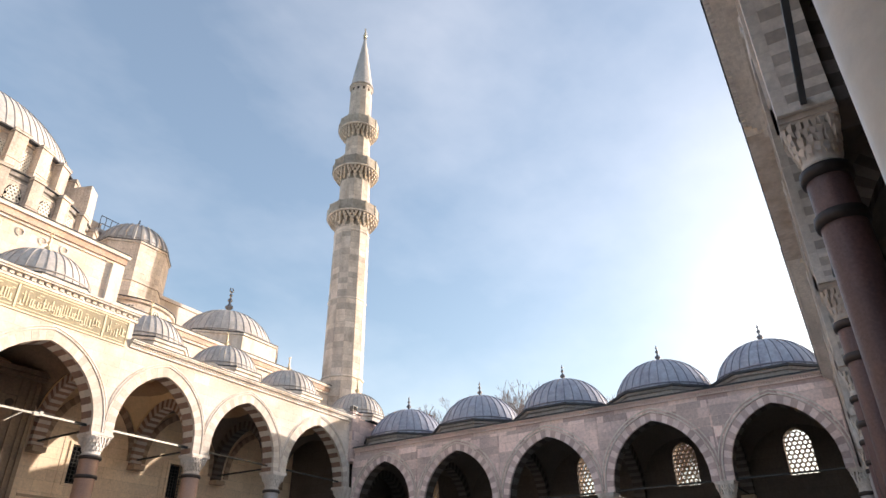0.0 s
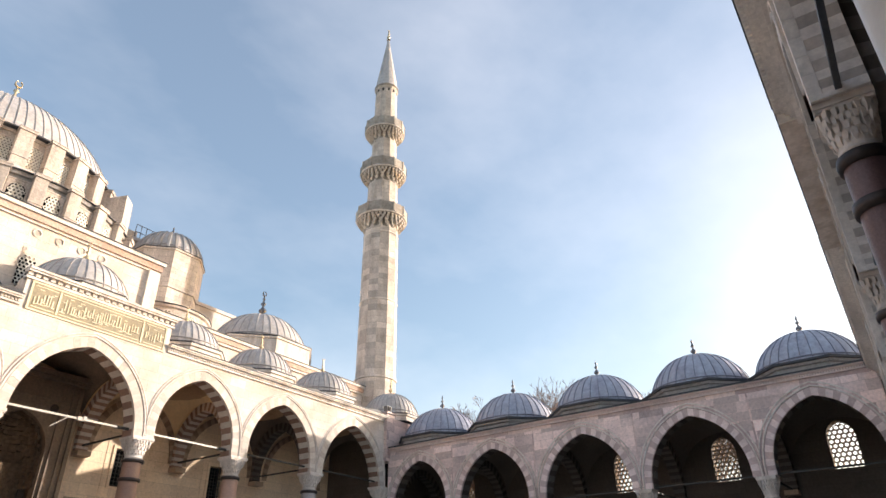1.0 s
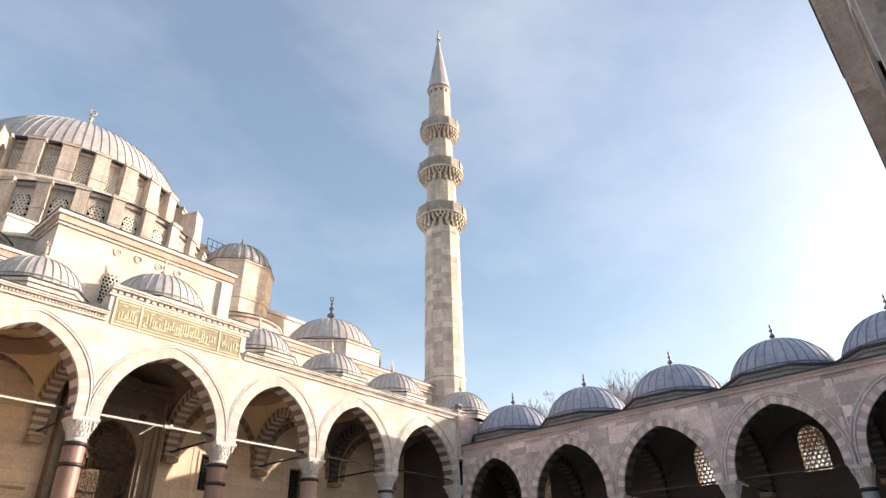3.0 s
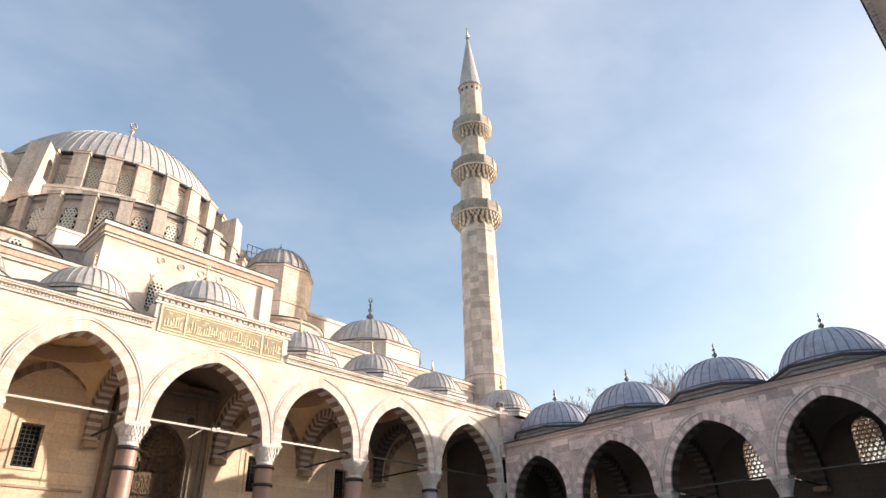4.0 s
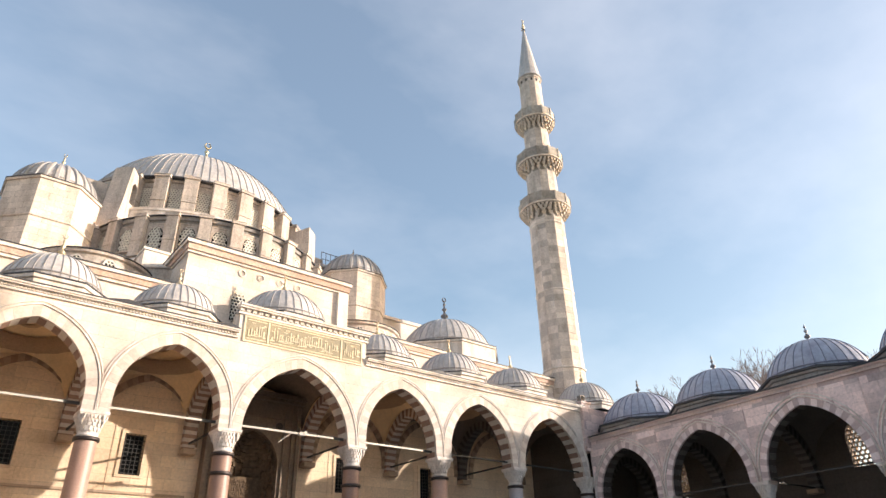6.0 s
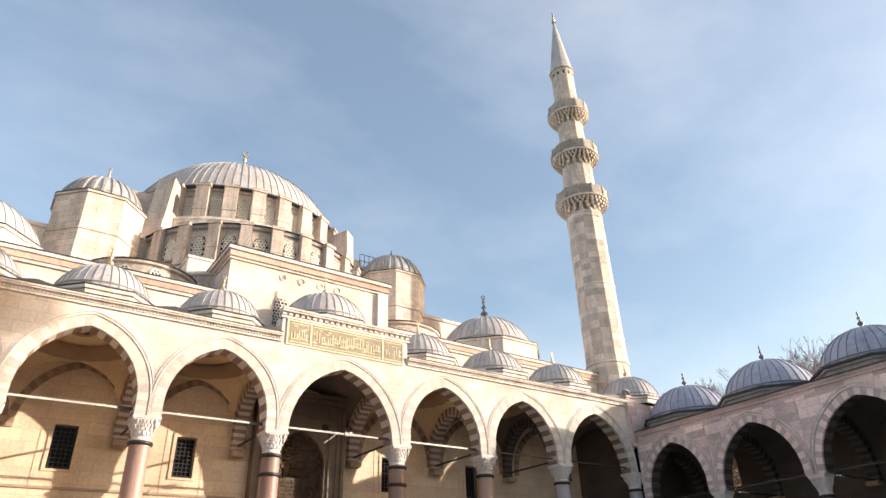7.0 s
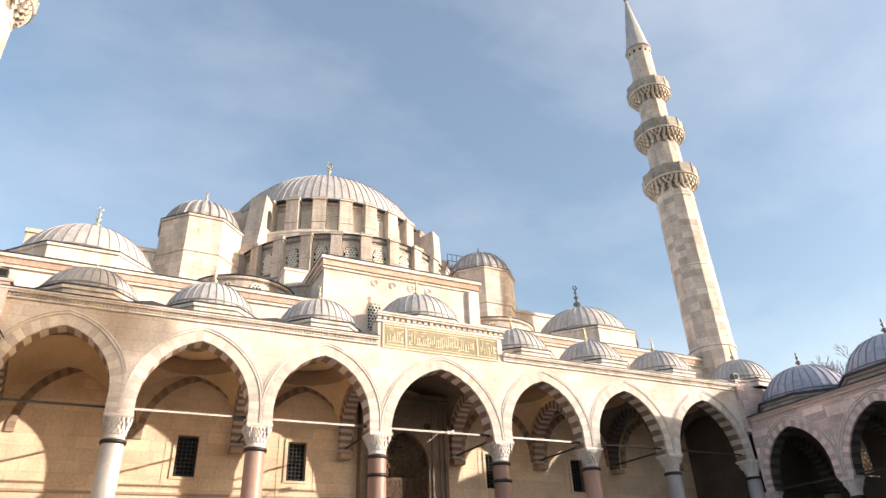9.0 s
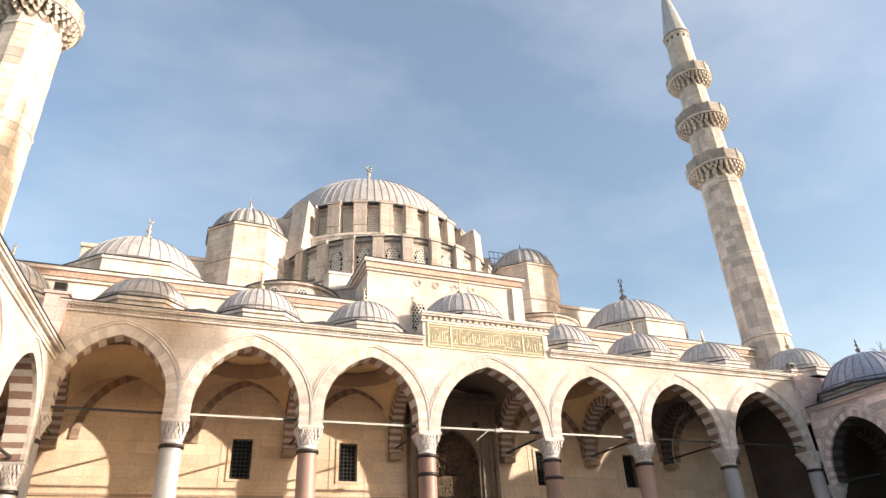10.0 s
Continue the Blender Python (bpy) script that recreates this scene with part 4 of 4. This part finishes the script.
        width = 2 * r_out * math.tan(math.pi / n)
        para = boxed(-width / 2, width / 2, -0.08, 0.08, 0.0, 1.16)
        faces = [f for f in para.faces if abs(f.normal.y) > 0.9 or abs(f.calc_center_median().y) > 0.07]
        bmesh.ops.inset_individual(para, faces=faces, thickness=0.16, depth=-0.055)
        para = mesh(para, BALCONY_STONE)
        post = mesh(boxed(-0.09, 0.09, -0.13, 0.12, 0.0, 1.3), BALCONY_STONE)
        part("parapet_rail", lathe([(r_out - 0.12, floor_z + 1.36), (r_out + 0.16, floor_z + 1.38), (r_out + 0.16, floor_z + 1.48), (r_out - 0.12, floor_z + 1.5)], 12, math.pi / 12), BALCONY_STONE, b)
        for i in range(n):
            a = 2 * math.pi * i / n
            p = part("parapet_panel", para, None, b, "pierced grey stone panel")
            p.matrix_basis = Matrix.Rotation(a, 4, "Z") @ Matrix.Translation((r_out, 0, floor_z + 0.22)) @ Matrix.Rotation(math.pi / 2, 4, "Z")
            q = part("parapet_post", post, None, b)
            q.matrix_basis = Matrix.Rotation(a + math.pi / n, 4, "Z") @ Matrix.Translation((r_out / math.cos(math.pi / n), 0, floor_z + 0.2)) @ Matrix.Rotation(math.pi / 2, 4, "Z")
    vent = mesh(boxed(-0.13, 0.13, -0.02, 0.02, 0.0, 0.42), DARK)
    for i in range(12):
        part("vent", vent, None, t, "small dark vent").matrix_basis = Matrix.Rotation(2 * math.pi * (i + 0.5) / 12 + turn, 4, "Z") @ Matrix.Translation((1.452, 0, 64.95)) @ Matrix.Rotation(math.pi / 2, 4, "Z")
    part("cap", lathe([(1.48, 65.9), (1.68, 66.0), (1.68, 66.12), (1.5, 66.5), (0.12, 76.0), (0.02, 76.1)], sides * 2, 0, ribs=2, rib=0.03), LEAD, t, "pointed grey lead cap")
    part("finial", finial_mesh(2.3, GILT), None, t, "gilt finial").location.z = 76.0
    return t


tower = minaret(pose(-14.9, 46.0, 0), "tall pale stone minaret with three carved balconies")
copy_thing(tower, pose(52.22, 44.04, 0.05, 0, 0, -8) @ Matrix.Diagonal((0.968, 0.968, 0.968, 1)))
tagged(copy_thing(tower, pose(53.95, -5.5, 0) @ Matrix.Diagonal((1, 1, 0.73, 1))), "shorter pale stone minaret at the gate corner of the courtyard")

# ---- prayer hall ----
HALL = Matrix.Translation((AXIS, 0, 0))
solid("hall_roof", boxed(-32.9, 33.5, 45.2, 92, 20.6, 22.0), LEAD, "wide lead roof of the prayer hall", "roof", "structure", m=HALL)
solid("hall_wall", boxed(-32.9, 33.5, 91, 92.2, 0, 20.6), LIMESTONE, "limestone outer wall of the prayer hall", "wall", "structure", m=HALL)
for side in (-1, 1):
    solid("hall_wall", boxed(*(sorted((side * 32.2, side * 33.2))), 45.2, 91, 0, 20.6), LIMESTONE, "limestone outer wall of the prayer hall", "wall", "structure", m=HALL)
bm = boxed(-33.0, 33.6, 43.82, 45.2, 21.1, 21.3)
box(bm, -33.0, 33.6, 43.6, 45.2, 21.72, 21.95)
solid("wall_cornice", bm, PLAIN, "moulded stone cornice of the prayer hall", "cornice", "structure", m=HALL)
solid("wall_band", boxed(-33.0, 33.6, 43.72, 45.2, 21.3, 21.72), BAND, "red stone band below the cornice", "cornice", "structure", m=HALL)

solid("wall_coping", boxed(-33.0, 33.6, 43.55, 45.2, 21.953, 22.03), LEAD_DARK, "dark lead coping along the hall wall", "coping", "structure", m=HALL)

# tall front block over the entrance
block = thing("front_block", HALL, "tall limestone block with a heavy cornice above the entrance", "wall", "", "structure")
part("body", boxed(-6.5, 6.5, 43.3, 51.0, 17.0, 24.5), LIMESTONE, block)
corn = bmesh.new()
box(corn, -6.62, 6.62, 43.15, 51.0, 24.5, 24.68)
box(corn, -6.85, 6.85, 42.85, 51.0, 25.15, 25.42)
part("cornice", corn, PLAIN, block)
part("cornice_band", boxed(-6.7, 6.7, 43.0, 51.0, 24.68, 25.15), BAND, block, "red stone band")
part("pilaster", boxed(5.7, 6.62, 43.0, 43.3, 17.0, 24.5), PLAIN, block)
part("coping", boxed(-6.9, 6.9, 42.8, 51.0, 25.423, 25.5), LEAD_DARK, block, "dark lead coping")
rosette = bmesh.new()
lathe([(0.27, 0.0), (0.31, 0.08), (0.22, 0.09), (0.2, 0.02), (0.0, 0.02)], 20, bm=rosette)
rosette = mesh(rosette, PLAIN)
for x in (-2.4, -0.9, 0.65, 2.15):
    part("roundel", rosette, None, block, "small carved stone roundel").matrix_basis = pose(x, 43.32, 23.95, 90, 0, 0)
star = honeycomb(1.0, 20.2, 21.5, 0.75, 0.27, 0.1, 0.05)
part("lattice", star, LATTICE, block, "small pointed lattice window").matrix_basis = pose(-2.45, 43.22, 0)
part("glazing", boxed(-2.95, -1.95, 43.27, 43.29, 20.1, 22.0), GLASS, block, "dark window opening")
part("lattice", mesh(honeycomb(0.8, 20.2, 21.5, 0.75, 0.27, 0.1, 0.05), LATTICE), None, block).matrix_basis = pose(-6.62, 46.2, 0, 0, 0, -90)

# half dome with its ring of windows
WIN_LOW = honeycomb(1.15, 28.35, 29.7, 0.6, 0.29, 0.1, 0.075)
WIN_LOW = mesh(WIN_LOW, LATTICE)
WIN_UP = mesh(honeycomb(1.2, 35.6, 37.3, 0.55, 0.27, 0.1, 0.072), LATTICE)


def ring_of_windows(t, cx, cy, r, z0, z1, start, stop, step, screen, sill, head, butt_w, butt_out, wall=None, bow=(0.575, 29.7, 0.6)):
    """A drum with pierced screens between buttress piers, each pier and window a part of t."""
    n = max(2, int((stop - start) / step * 4))
    part("drum", lathe([(r, z0), (r, z1 - 0.35), (r + 0.18, z1 - 0.3), (r + 0.22, z1)], n, radians(start), radians(stop - start), at=(cx, cy)), wall or WEATHERED, t, "curved stone drum")
    part("coping", lathe([(r - 0.1, z1), (r + butt_out * 0.6, z1 + 0.004), (r + butt_out * 0.6, z1 + 0.08), (r - 0.1, z1 + 0.12)], n, radians(start), radians(stop - start), at=(cx, cy)), LEAD_DARK, t, "dark lead coping")
    pane = boxed(-0.66, 0.66, -0.06, 0.02, sill - 0.1, head + 0.05)
    pane = mesh(pane, GLASS)
    fr = bmesh.new()
    box(fr, -0.78, -0.64, -0.17, 0.05, sill - 0.2, head + 0.15)
    box(fr, 0.64, 0.78, -0.17, 0.05, sill - 0.2, head + 0.15)
    box(fr, -0.64, 0.64, -0.17, 0.05, head + 0.02, head + 0.15)
    box(fr, -0.64, 0.64, -0.20, 0.05, sill - 0.2, sill - 0.06)
    arch_wall(fr, 0.638, bow[0], bow[1], bow[2], head + 0.018, -0.13, -0.065)
    fr = mesh(fr, WEATHERED)
    pier = bmesh.new()
    box(pier, -butt_w / 2, butt_w / 2, -butt_out, 0.1, z0, z1 - 0.2)
    box(pier, -butt_w / 2 - 0.1, butt_w / 2 + 0.1, -butt_out - 0.12, 0.1, z1 - 0.2, z1 + 0.02)
    box(pier, -butt_w / 2 - 0.06, butt_w / 2 + 0.06, -butt_out - 0.06, 0.1, z0 + (z1 - z0) * 0.36, z0 + (z1 - z0) * 0.36 + 0.12)
    box(pier, -butt_w / 2 - 0.12, butt_w / 2 + 0.12, -butt_out - 0.15, 0.1, z1 + 0.023, z1 + 0.085)
    pier = mesh(pier, WEATHERED)
    a = start
    while a <= stop + 1e-6:
        for off, isw in ((0, False), (step / 2, True)):
            ang = radians(a + off)
            if a + off > stop + 1e-6:
                continue
            m = Matrix.Translation((cx + r * math.cos(ang), cy + r * math.sin(ang), 0)) @ Matrix.Rotation(ang + math.pi / 2, 4, "Z")
            if isw:
                w = part("window", pane, None, t, "lattice window in the drum")
                w.matrix_basis = m
                part("lattice", screen, None, w).location.y = -0.16
                part("window_frame", fr, None, w)
            else:
                part("buttress", pier, None, t, "square stone buttress pier").matrix_basis = m
        a += step


half_dome = thing("half_dome", HALL, "half dome drum with lattice windows below the main dome", "dome", "", "")
ring_of_windows(half_dome, 0, 60.0, 10.95, 27.4, 31.3, 183 - 13.4, 357 + 13.4, 13.4, WIN_LOW, 28.3, 30.5, 0.95, 0.65, DRUM_GREY)
part("shell", lathe([(11.3, 31.3), (9.5, 32.5), (6.5, 33.7), (2.0, 34.5)], 72, radians(168), radians(204), ribs=2, rib=0.05, at=(0, 60.0)), LEAD, half_dome, "low lead half dome", True)
part("apron", lathe([(14.6, 24.6), (11.05, 27.6)], 56, radians(168), radians(204), ribs=2, rib=0.05, at=(0, 60.0)), LEAD, half_dome, "sloping lead apron")
part("base", lathe([(14.7, 21.9), (14.7, 24.5), (14.85, 24.55), (14.85, 24.66)], 40, math.pi, math.pi, at=(0, 60.0)), WEATHERED, half_dome)

main_dome = thing("main_dome", HALL, "great ribbed lead dome on a windowed stone drum", "dome", "", "")
part("base", boxed(-11.0, 11.0, 63.0, 79, 21.9, 34.6), WEATHERED, main_dome)
ring_of_windows(main_dome, 0.1, 67.3, 11.5, 34.4, 38.9, 150, 390, 12.6, WIN_UP, 35.5, 37.9, 1.3, 0.95, bow=(0.6, 37.3, 0.55))
part("plinth", lathe([(12.85, 32.6), (12.85, 34.55), (12.95, 34.6), (12.95, 34.85), (11.2, 35.25)], 96, at=(0.1, 67.3)), PLAIN, main_dome, "pale stone ledge below the windows")
part("cornice", lathe([(11.8, 38.8), (12.15, 38.9), (12.15, 39.05), (11.7, 39.2)], 96, at=(0.1, 67.3)), LEAD_DARK, main_dome)
great = [(11.8, 39.05)] + cap_profile(11.7, 39.3, 8.3, 18)
part("shell", lathe(great, 66 * 3, 0, at=(0.1, 67.3)), LEAD, main_dome, "great ribbed lead shell", True)
part("seams", meridians(great, 92, 0.06, 0.045, at=(0.1, 67.3)), LEAD_SEAM, main_dome, "raised lead seams")
part("shoulder", lathe([(13.6, 36.4), (13.6, 36.7), (12.0, 38.6)], 40, radians(-25), radians(225), at=(0.1, 67.3)), LEAD, main_dome, "sloping lead shoulder")
part("finial", finial_mesh(5.2, GILT), None, main_dome, "gilt finial with a crescent").location = (0.1, 67.3, 47.5)
for side in (-1, 1):
    m = Matrix.Translation((-9.75 if side < 0 else 8.6, 57.4, 0.8 if side < 0 else -0.1)) @ Matrix.Rotation(side * radians(40), 4, "Z") @ Matrix.Rotation(math.pi / 2, 4, "Z")
    foot, head = (-1.0, 0.1) if side < 0 else (-1.8, -1.4)
    gate = 1.05 if side < 0 else 0.6
    bm = arch_wall(bmesh.new(), gate + 2.2, 0.42, 35.9, 0.75, 37.2, -0.85, 0.85, down=34.4, half_right=3.1 - gate)
    for v in bm.verts:
        v.co.x += gate
    box(bm, -2.2, 3.1, -0.85, 0.85, 30.5, 34.4)
    for v in bm.verts:
        if v.co.x < -2.1:
            v.co.x = foot + (head - foot) * (v.co.z - 30.5) / 6.7
        if abs(v.co.z - 37.2) < 1e-4:
            v.co.z = 38.0 - max(0.0, v.co.x - head) * 0.24
    w = part("flying_buttress", bm, WEATHERED, main_dome, "heavy stone buttress with an arched opening")
    w.matrix_basis = m
    part("shadow_wall", boxed(*((-12.2, -8.5) if side < 0 else (9.0, 13.2)), 60.5, 64.0, 30.0, 38.3 if side < 0 else 37.3), WEATHERED, main_dome, "plain stone wall behind the buttress")
rail = thing("roof_railing", HALL @ Matrix.Translation((12.7, 60.0, 36.2)), "dark metal railing on the roof beside the turret", "railing")
for z in (0.9, 1.75):
    part("rail", boxed(0, 2.4, -0.025, 0.025, z - 0.03, z + 0.03), IRON, rail)
for i in range(5):
    part("post", boxed(0.6 * i - 0.025, 0.6 * i + 0.025, -0.025, 0.025, 0.0, 1.72), IRON, rail)
part("deck", boxed(-0.4, 2.8, -0.5, 3.0, -0.35, 0.0), LEAD, rail)
for x0, x1 in ((36.0 - AXIS, 46.5 - AXIS), (-9.5 - AXIS, 1.0 - AXIS)):
    bm = boxed(x0, x1, 56.0, 60.0, 21.9, 29.8)
    box(bm, x0 - 0.1, x1 + 0.1, 55.85, 60.0, 29.8, 30.15)
    solid("aisle_wall", bm, LIMESTONE, "upper limestone wall of the side aisle", "wall", "structure", m=HALL)

dome(pose(AXIS - 14.65, 56.4, 21.9), 3.3, 2.7, 3.72, 10.75, 26, "octagonal stone turret with a ribbed dome", "corner turrets", 2.0, melon=0.15, wall=TOWER_STONE, name="turret", category="turret", band=7.2)
dome(pose(34.25, 58.1, 21.9), 3.5, 2.9, 3.83, 12.1, 26, "octagonal stone turret with a dark ribbed dome", "corner turrets", 1.6, gilt=False, melon=0.15, wall=TOWER_STONE, name="turret", category="turret", band=7.9)
dome(pose(-4.15, 50.4, 21.9), 4.8, 3.65, 5.6, 2.0, 40, "broad ribbed lead dome on an octagonal stone drum", "side aisle domes", 2.6, wall=PLAIN)
dome(pose(41.3, 50.4, 21.9), 4.8, 3.65, 5.6, 2.5, 40, "broad ribbed lead dome with a dark finial", "side aisle domes", 3.2, gilt=False, wall=PLAIN)

# small rounded apses below the half dome
for side in (-1, 1):
    ap = thing("exedra", HALL @ Matrix.Translation((side * 11.3, 49.6, 0)), "low rounded stone apse with small round windows", "apse", "exedrae")
    part("wall", lathe([(4.0, 21.9), (4.0, 23.55), (4.2, 23.65), (4.2, 23.85)], 40), WEATHERED, ap)
    part("coping", lathe([(4.0, 23.855), (4.28, 23.86), (4.28, 23.92), (4.0, 23.95)], 40), LEAD_DARK, ap, "dark lead coping")
    part("shell", lathe([(4.15, 23.9)] + cap_profile(3.9, 23.93, 1.0), 48, 0, ribs=2, rib=0.05), LEAD, ap, "low lead shell", True)
    rim = mesh(lathe([(0.36, -0.02), (0.46, 0.0), (0.46, 0.08), (0.34, 0.08)], 20), PLAIN)
    star = mesh(honeycomb(0.72, -0.34, 0.05, 0.3, 0.24, 0.06, 0.05), LATTICE)
    eye = mesh(lathe([(0.36, 0.0), (0.0, 0.002)], 20), GLASS)
    for a in (215, 245, 275, 305):
        at = pose(4.03 * math.cos(radians(a)), 4.03 * math.sin(radians(a)), 22.95, 90, 0, a + 90)
        w = part("window", eye, None, ap, "small round window with a star lattice")
        w.matrix_basis = at
        part("window_frame", rim, None, w)
        part("lattice", star, None, w).matrix_basis = pose(0, 0, 0.06, -90, 0, 0)

# stepped walls that flank the block
for side in (-1, 1):
    bm = bmesh.new()
    x0, x1 = sorted((side * 6.6, side * 8.4))
    box(bm, x0, x1, 48.2, 53.0, 21.9, 26.3)
    box(bm, x0 - 0.1, x1 + 0.1, 48.1, 53.0, 26.3, 26.5)
    solid("stepped_wall", bm, PLAIN, "stepped stone buttress wall beside the block", "wall", "structure", m=HALL)
for x in (7.0, 33.0):
    bm = bmesh.new()
    box(bm, -0.05, 0.05, -0.05, 0.05, 0.0, 1.3)
    box(bm, -0.14, 0.14, -0.14, 0.14, 1.3, 1.6)
    solid("vent_pipe", bm, IRON, "thin dark pipe on the portico roof", "pipe", m=Matrix.Translation((x, 41.8, 17.0)))


# ---- bare trees beyond the walk ----
def bare_tree(m, height, seed, label):
    t = thing("tree", m, label, "tree", "bare trees")
    rnd = random.Random(seed)
    trunk, crown = bmesh.new(), bmesh.new()

    def limb(bm, p, d, length, r0, r1):
        q = p + d * length
        u = d.orthogonal().normalized()
        v = d.cross(u)
        n = 5 if r0 > 0.06 else 3
        lo = [bm.verts.new(p + (u * math.cos(2 * math.pi * i / n) + v * math.sin(2 * math.pi * i / n)) * r0) for i in range(n)]
        hi = [bm.verts.new(q + (u * math.cos(2 * math.pi * i / n) + v * math.sin(2 * math.pi * i / n)) * r1) for i in range(n)]
        for i in range(n):
            bm.faces.new((lo[i], lo[(i + 1) % n], hi[(i + 1) % n], hi[i]))
        return q

    def grow(p, d, length, r, depth):
        bm = trunk if depth < 3 else crown
        q = limb(bm, p, d, length, r, r * 0.72)
        if depth >= 9:
            return
        for _ in range(3 if depth < 5 else 2 if rnd.random() < 0.75 else 3):
            side = Vector((rnd.gauss(0, 1), rnd.gauss(0, 1), rnd.gauss(0.25, 0.6))).normalized()
            nd = (d * rnd.uniform(0.7, 1.3) + side * rnd.uniform(0.5, 0.85) + Vector((0, 0, 0.12))).normalized()
            grow(q, nd, length * rnd.uniform(0.6, 0.84), max(0.024, r * 0.58), depth + 1)

    grow(Vector((0, 0, -0.1)), Vector((rnd.gauss(0, 0.05), rnd.gauss(0, 0.05), 1)).normalized(), height * 0.30, height * 0.018, 0)
    part("trunk", trunk, BARK, t, "grey forking trunk and limbs")
    part("crown", crown, BARK, t, "bare winter twigs")
    return t


for x, y, h, s in ((82, 51.0, 23.0, 1), (82, 43.5, 26.0, 2), (84, 38.0, 25.0, 3), (84, 26.0, 23.5, 5), (82, 46.5, 24, 6), (84, 20, 22, 9), (83.5, 44.8, 25.2, 12), (85, 41.8, 25.6, 14), (82.5, 52.3, 22.8, 15), (85, 49.6, 23.4, 17)):
    bare_tree(pose(x, y, 0), h, s, "leafless tree with fine bare twigs beyond the courtyard")


# ---- facing blocks of the side walk ----
FACING = mesh(boxed(0.0, 1.0, -0.014, 0.01, 0.0, 1.0), MARBLE_PIECE)
rnd_wall = random.Random(21)
for bay in [o for o in scene.objects if o.get("group") == "side walk arches"]:
    half = bay["half_width"]
    curve = arch_points(half - 0.66, 4.27, 0.84, 16)
    row = 8.6
    while row < 13.5:
        tall = rnd_wall.choice((0.55, 0.66, 0.74))
        top = min(row + tall, 13.5)
        inner = min(abs(x) for x, z in curve if z + 8.45 <= top + 0.05 or z == 0.0)
        for side in (-1, 1):
            at_x = inner + 0.04
            while at_x < half - 0.09:
                wide = min(rnd_wall.uniform(0.7, 1.7), half - 0.05 - at_x)
                if half - 0.05 - at_x - wide < 0.35:
                    wide = half - 0.05 - at_x
                piece = part("facing_block", FACING, None, bay)
                x0 = at_x if side > 0 else -at_x - wide
                piece.matrix_basis = Matrix.Translation((x0, 0, row)) @ Matrix.Diagonal((wide - 0.02, 1, top - row - 0.02, 1))
                at_x += wide
        row = top
        if top >= 13.5:
            break
